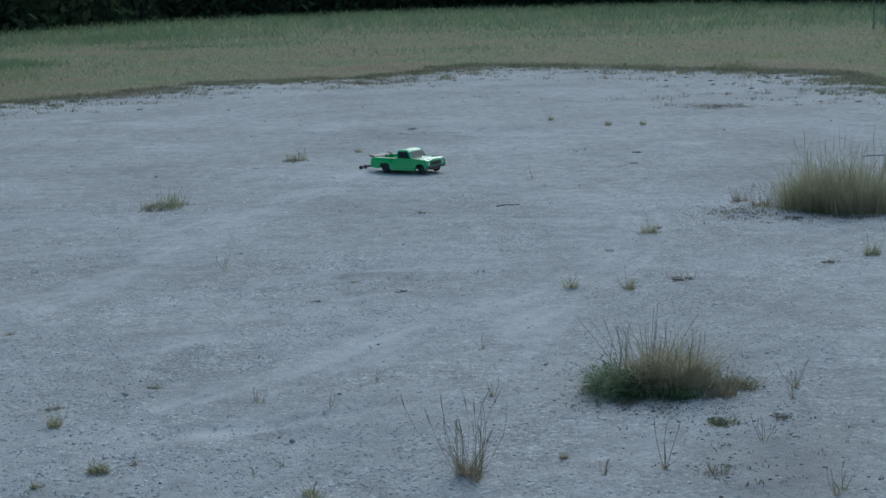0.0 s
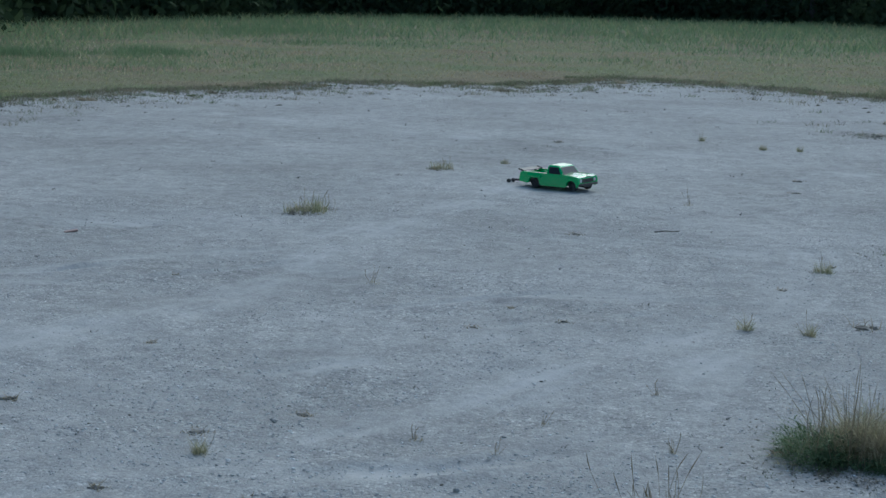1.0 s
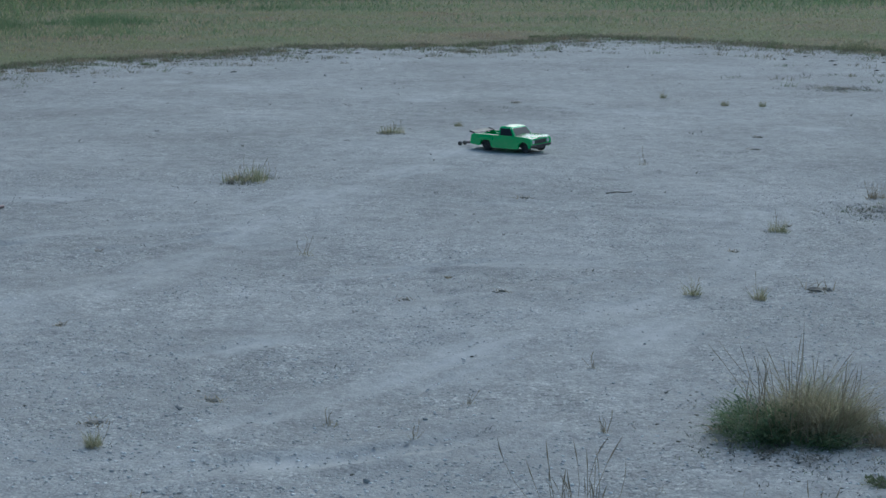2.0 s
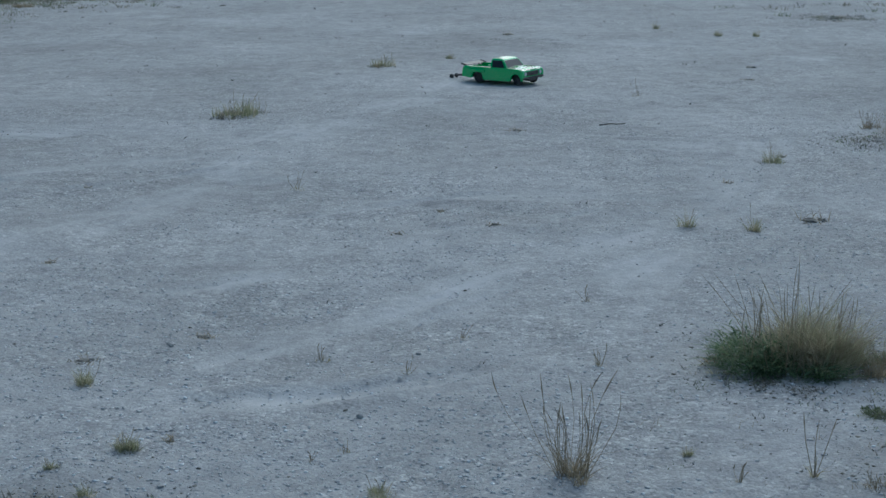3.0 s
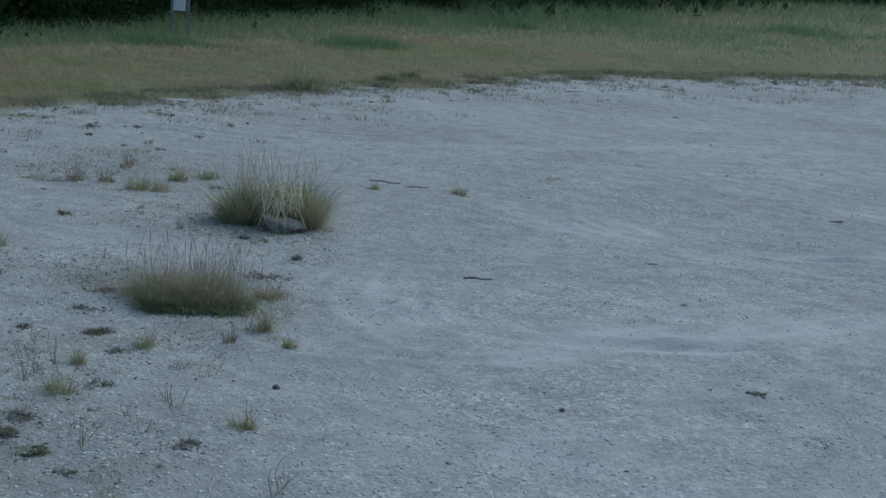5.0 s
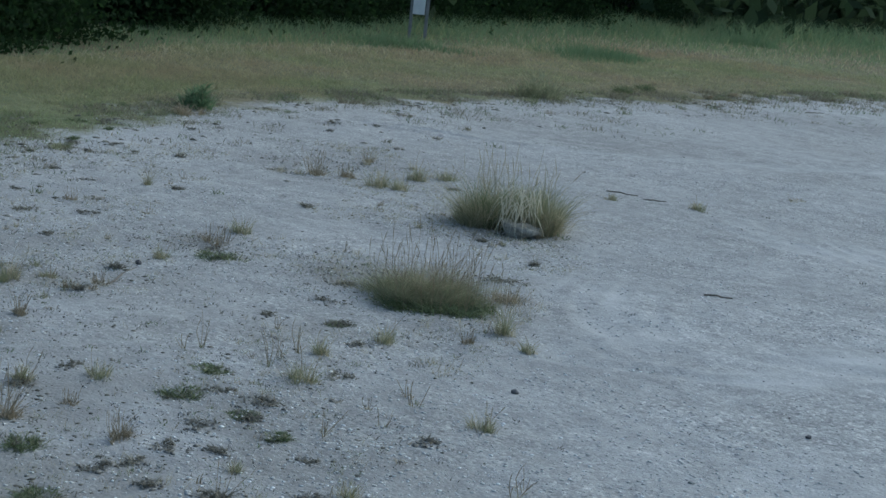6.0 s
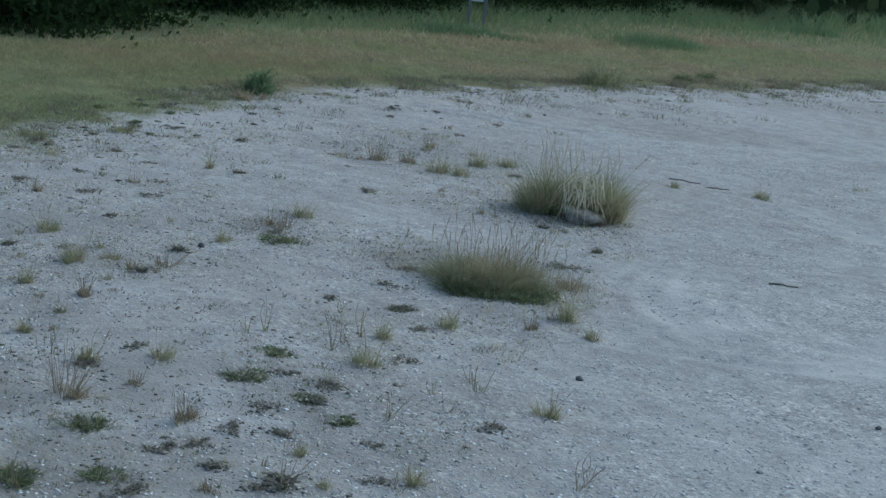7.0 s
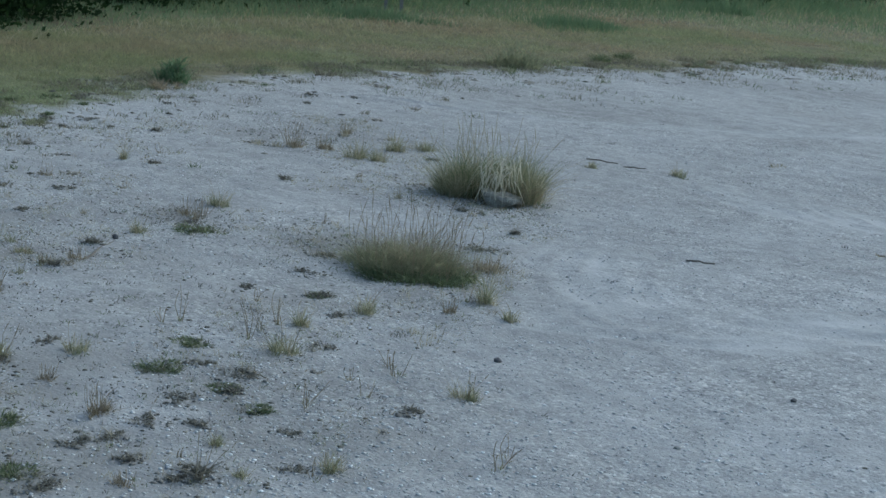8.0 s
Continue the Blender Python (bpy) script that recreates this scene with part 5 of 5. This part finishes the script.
seedlings("edge_weeds", "small brown weeds thinning out at the field's edge", 2600, edge_spots, 0.034, EDGE_DULL, 0.0040, 20, 0.045)
seedlings("edge_sprouts", "small green weeds thinning out at the field's edge", 1300, edge_spots, 0.034, LEAFY, 0.0035, 20, 0.04)
seedlings("edge_litter", "dark dead plants thinning out at the field's edge", 350, edge_spots, 0.02, DEAD, 0.004, 16, 0.05)
seedlings("lot_seedlings", "tiny dry seedlings scattered over the gravel", 1300, weedy_spots, 0.04, STRAW, 0.0012, 9, 0.016)
seedlings("lot_sprouts", "tiny green seedlings scattered over the gravel", 900, weedy_spots, 0.020, OLIVE, 0.0018, 12, 0.02)
seedlings("plant_litter", "sparse dark bits of dead plants on the gravel", 500, open_spots, 0.014, DEAD, 0.004, 5, 0.012)


def crumbs(name, label, n, spots, low, high, stretch):
    """Dark crumbs of soil and bits of dead plants, too small to count."""
    k = Mat(name + "_soil", rough=0.95, spec=0.1)
    k.colour(k.ramp(k.island(), (0.0, (0.09, 0.083, 0.068)), (0.6, (0.19, 0.178, 0.145)), (1.0, (0.30, 0.28, 0.235))))
    x, y = spots(n)
    size = (low + (high - low) * rng.random(len(x)) ** 3) * (stout(x, y) if stretch else 1.0)
    tagged(rocks(name, np.c_[x, y, lot_height(x, y)], size, k.m, 0.35), label, "litter", kind="stuff")


def humus_spots(n):
    p = [SOIL[i] for i in rng.integers(0, len(SOIL), n)]
    return (np.array([q[0] + rng.normal(0, 0.6 * q[2]) for q in p]), np.array([q[1] + rng.normal(0, 0.6 * q[2]) for q in p]))


def more_weeds():
    """Small weeds between the larger ones, on the weedy side of the lot."""
    x, y = weedy_spots(60)
    for i, (a, b) in enumerate(zip(x, y)):
        kind = (litter_patch, wisp, sprig)[i % 3]
        kind(float(a), float(b), rng.uniform(0.018, 0.04), rng.uniform(0.02, 0.05))


more_weeds()
crumbs("edge_crumbs", "dark crumbs of soil and dead weeds along the lot's edge", 3000, edge_spots, 0.008, 0.034, True)
crumbs("lot_crumbs", "dark crumbs of soil and dead weeds on the gravel", 900, open_spots, 0.003, 0.010, False)
crumbs("weedy_crumbs", "dark crumbs of soil among the seedlings", 4200, weedy_spots, 0.003, 0.011, False)
crumbs("humus_crumbs", "dark crumbs of soil on humus", 5000, humus_spots, 0.003, 0.010, False)
x, y = weedy_spots(5200)
size = 0.0024 + 0.0045 * rng.random(len(x)) ** 2
tagged(rocks("chalk_chips", np.c_[x, y, lot_height(x, y) + 0.001], size, CHIP, 0.45), "pale chalky chips among the weeds", "gravel", kind="stuff")
seedlings("humus_litter", "dark bits of dead weeds on humus between the gravel", 2600, humus_spots, 0.014, DEAD, 0.004, 6, 0.018)
seedlings("humus_sprouts", "tiny dull green weeds on humus between the gravel", 800, humus_spots, 0.014, GREEN, 0.0028, 10, 0.018)
seedlings("humus_straw", "short dry straws on humus between the gravel", 700, humus_spots, 0.03, RUST, 0.0013, 7, 0.02)


# ---- bushes at the field's edge ----
def edge_bush(x, y, r, h, material, label):
    t = empty("shrub", x, y)
    thicket(t, "leafage", 520, (0.0, 0.0), r, r * 0.8, h * 0.42, material, 16, 0.013, 0.9, 0.4, r * 0.22, h * 0.75, 0.2)
    thicket(t, "foliage", 260, (0.0, 0.0), r, r * 0.8, h, material, 12, 0.007, 0.6, 0.4, r * 0.25)
    add_stalks(t, 16, r, h, RUST, 0.5, head=0.003, thick=0.002)
    tagged(t, label, "shrub")


edge_bush(-8.71, 7.78, 0.11, 0.20, TALL_GREEN, "small dark green shrub at the field's edge")
edge_bush(-8.86, 11.8, 0.24, 0.27, OLIVE, "round olive grass clump at the field's edge")
edge_bush(4.79, 24.8, 0.30, 0.22, OLIVE, "round dull green clump at the field's edge")


def edge_clumps():
    """Low ragged clumps that stand along the lot's edge, on both sides of it."""
    r = np.random.default_rng(17)
    for (ax, ay), (bx, by) in zip(LOT[1:19], LOT[2:20]):
        n = max(1, int(math.hypot(bx - ax, by - ay) / 0.34))
        for i in range(n):
            u = (i + r.uniform(0, 1)) / n
            x, y = ax + (bx - ax) * u, ay + (by - ay) * u
            q = 1 - r.normal(0.008, 0.020)
            x, y = x * q + r.normal(0, 0.15), y * q + r.normal(0, 0.15)
            size = (0.045 + 0.12 * r.random() ** 2) * (0.55 + 0.022 * math.hypot(x, y))
            t = empty("edge_clump", x, y, -0.005, r.uniform(0, 360))
            dull = int(r.integers(0, 4))
            add_blades(t, "foliage", 260, size, size * r.uniform(0.5, 1.0), (EDGE_DULL, OLIVE, LEAFY, RUST)[dull], lean=1.0, width=0.007, clumps=9)
            add_blades(t, "dead_foliage", 120, size * 1.35, size * 0.35, (FIELD_BROWN, EDGE_DULL)[i % 2], lean=1.0, width=0.006, clumps=8)
            tagged(t, ("low brown clump of dead grass at the gravel's edge", "low olive grass clump at the gravel's edge", "low green weed clump at the gravel's edge", "low rusty grass clump at the gravel's edge")[dull], "grass clump", "clumps along the lot's edge")


edge_clumps()


# ---- sign on two posts ----
def marker(name, x, y, gap, high, low, turn, lean, label):
    t = empty(name, x, y)
    t.matrix_world = pose(x, y, 0, 0, lean, turn)
    for s in (-1, 1):
        bm = bmesh.new()
        box(bm, s * gap / 2 - 0.02, s * gap / 2 + 0.02, -0.02, 0.02, -0.05, high, 0.004)
        part("post", bm, POST, t)
    bm = bmesh.new()
    box(bm, -gap / 2 + 0.012, gap / 2 - 0.03, -0.032, -0.021, low, high - 0.02, 0.003)
    part("board", bm, BOARD, t, "plain white board")
    tagged(t, label, "sign")


marker("sign", -13.2, 15.0, 0.19, 0.72, 0.30, 42, 0, "small white board on two grey posts among weeds")
marker("post_pair", 11.6, 40.8, 0.30, 1.5, 0.95, -16, 0, "pale board on two grey posts in the field")


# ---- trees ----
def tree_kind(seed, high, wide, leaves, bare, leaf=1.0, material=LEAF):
    """A tree or tall shrub: tapered trunk with limbs and a ragged crown."""
    r = np.random.default_rng(seed)
    t = empty("tree", 0, 0)
    bm = bmesh.new()
    rod(bm, (0, 0, -0.1), (0.1, 0.05, high * 0.55), 0.11 + 0.012 * high, 9, 0.05)
    ends = []
    for i in range(9):
        a, z = r.uniform(0, 6.28), high * r.uniform(bare, 0.55)
        q = wide * r.uniform(0.5, 0.95)
        e = (q * math.cos(a), q * math.sin(a), z + high * r.uniform(0.1, 0.35))
        rod(bm, (0.05, 0.02, z), e, 0.05, 6, 0.015)
        ends.append(e)
    part("trunk", bm, BARK, t)
    n = leaves
    centre = np.array([ends[i % len(ends)] for i in range(45)]) * r.uniform(0.5, 1.1, (45, 1)) + r.normal(0, 0.22 * wide, (45, 3))
    centre[:, 2] = high * (bare + (1 - bare) * r.uniform(0.0, 1.0, 45) ** (1.0 if bare else 2.0))
    c = centre[r.integers(0, 45, n)] + r.normal(0, 0.30 * wide, (n, 3)) * np.array([1, 1, 0.8])
    c[:, 2] = np.abs(c[:, 2]) + 0.01
    u, w = r.normal(0, 1, (n, 3)), r.normal(0, 1, (n, 3))
    u /= np.linalg.norm(u, axis=1)[:, None]
    w = np.cross(u, w)
    w /= np.linalg.norm(w, axis=1)[:, None]
    s = leaf * r.uniform(0.06, 0.13, (n, 1))
    v = np.stack([c - u * s, c + w * s * 0.5, c + u * s, c - w * s * 0.5], axis=1).reshape(-1, 3)
    sheet("crown", v, [np.arange(4 * n).reshape(n, 4)], material, t)
    return tagged(t, "dark leafy tree at the edge of the wood", "tree", "trees behind the field")


def along(line, step):
    out = []
    for (ax, ay), (bx, by) in zip(line, line[1:]):
        n = max(1, round(math.hypot(bx - ax, by - ay) / step))
        out += [(ax + (bx - ax) * i / n, ay + (by - ay) * i / n, math.atan2(by - ay, bx - ax)) for i in range(n)]
    return out


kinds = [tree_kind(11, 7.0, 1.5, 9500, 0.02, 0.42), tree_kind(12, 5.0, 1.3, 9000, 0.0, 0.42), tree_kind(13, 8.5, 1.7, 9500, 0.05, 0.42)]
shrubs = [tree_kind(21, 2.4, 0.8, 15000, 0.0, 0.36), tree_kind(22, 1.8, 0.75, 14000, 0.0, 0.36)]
far_kinds = [tree_kind(31, 7.0, 2.2, 1500, 0.0, 2.4, HAZED_LEAF), tree_kind(32, 5.0, 2.0, 1500, 0.0, 2.4, HAZED_LEAF), tree_kind(33, 9.0, 2.4, 1500, 0.0, 2.4, HAZED_LEAF)]
for s in shrubs:
    s.name = "woodland_shrub"
    tagged(s, "dense dark green shrub below the trees", "shrub", "shrubs below the trees")
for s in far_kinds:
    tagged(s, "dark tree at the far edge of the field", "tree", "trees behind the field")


used = {}


def plant_wood(line, step, rows):
    for x, y, a in along(line, step):
        nx, ny = math.sin(a), -math.cos(a)
        if outside(np.array([x + nx]), np.array([y + ny]), WOODS)[0] > 0:
            nx, ny = -nx, -ny
        for depth, pool in rows:
            n = used.get(pool[0].name, 0)
            ob = pool[n % len(pool)]
            used[pool[0].name] = n + 1
            q = rng.uniform(-0.7, 0.7)
            m = pose(x + nx * depth + math.cos(a) * q, y + ny * depth + math.sin(a) * q, 0, 0, 0, rng.uniform(0, 360))
            if ob.location.length < 0.01:
                ob.matrix_world = m
            else:
                copy_thing(ob, m)


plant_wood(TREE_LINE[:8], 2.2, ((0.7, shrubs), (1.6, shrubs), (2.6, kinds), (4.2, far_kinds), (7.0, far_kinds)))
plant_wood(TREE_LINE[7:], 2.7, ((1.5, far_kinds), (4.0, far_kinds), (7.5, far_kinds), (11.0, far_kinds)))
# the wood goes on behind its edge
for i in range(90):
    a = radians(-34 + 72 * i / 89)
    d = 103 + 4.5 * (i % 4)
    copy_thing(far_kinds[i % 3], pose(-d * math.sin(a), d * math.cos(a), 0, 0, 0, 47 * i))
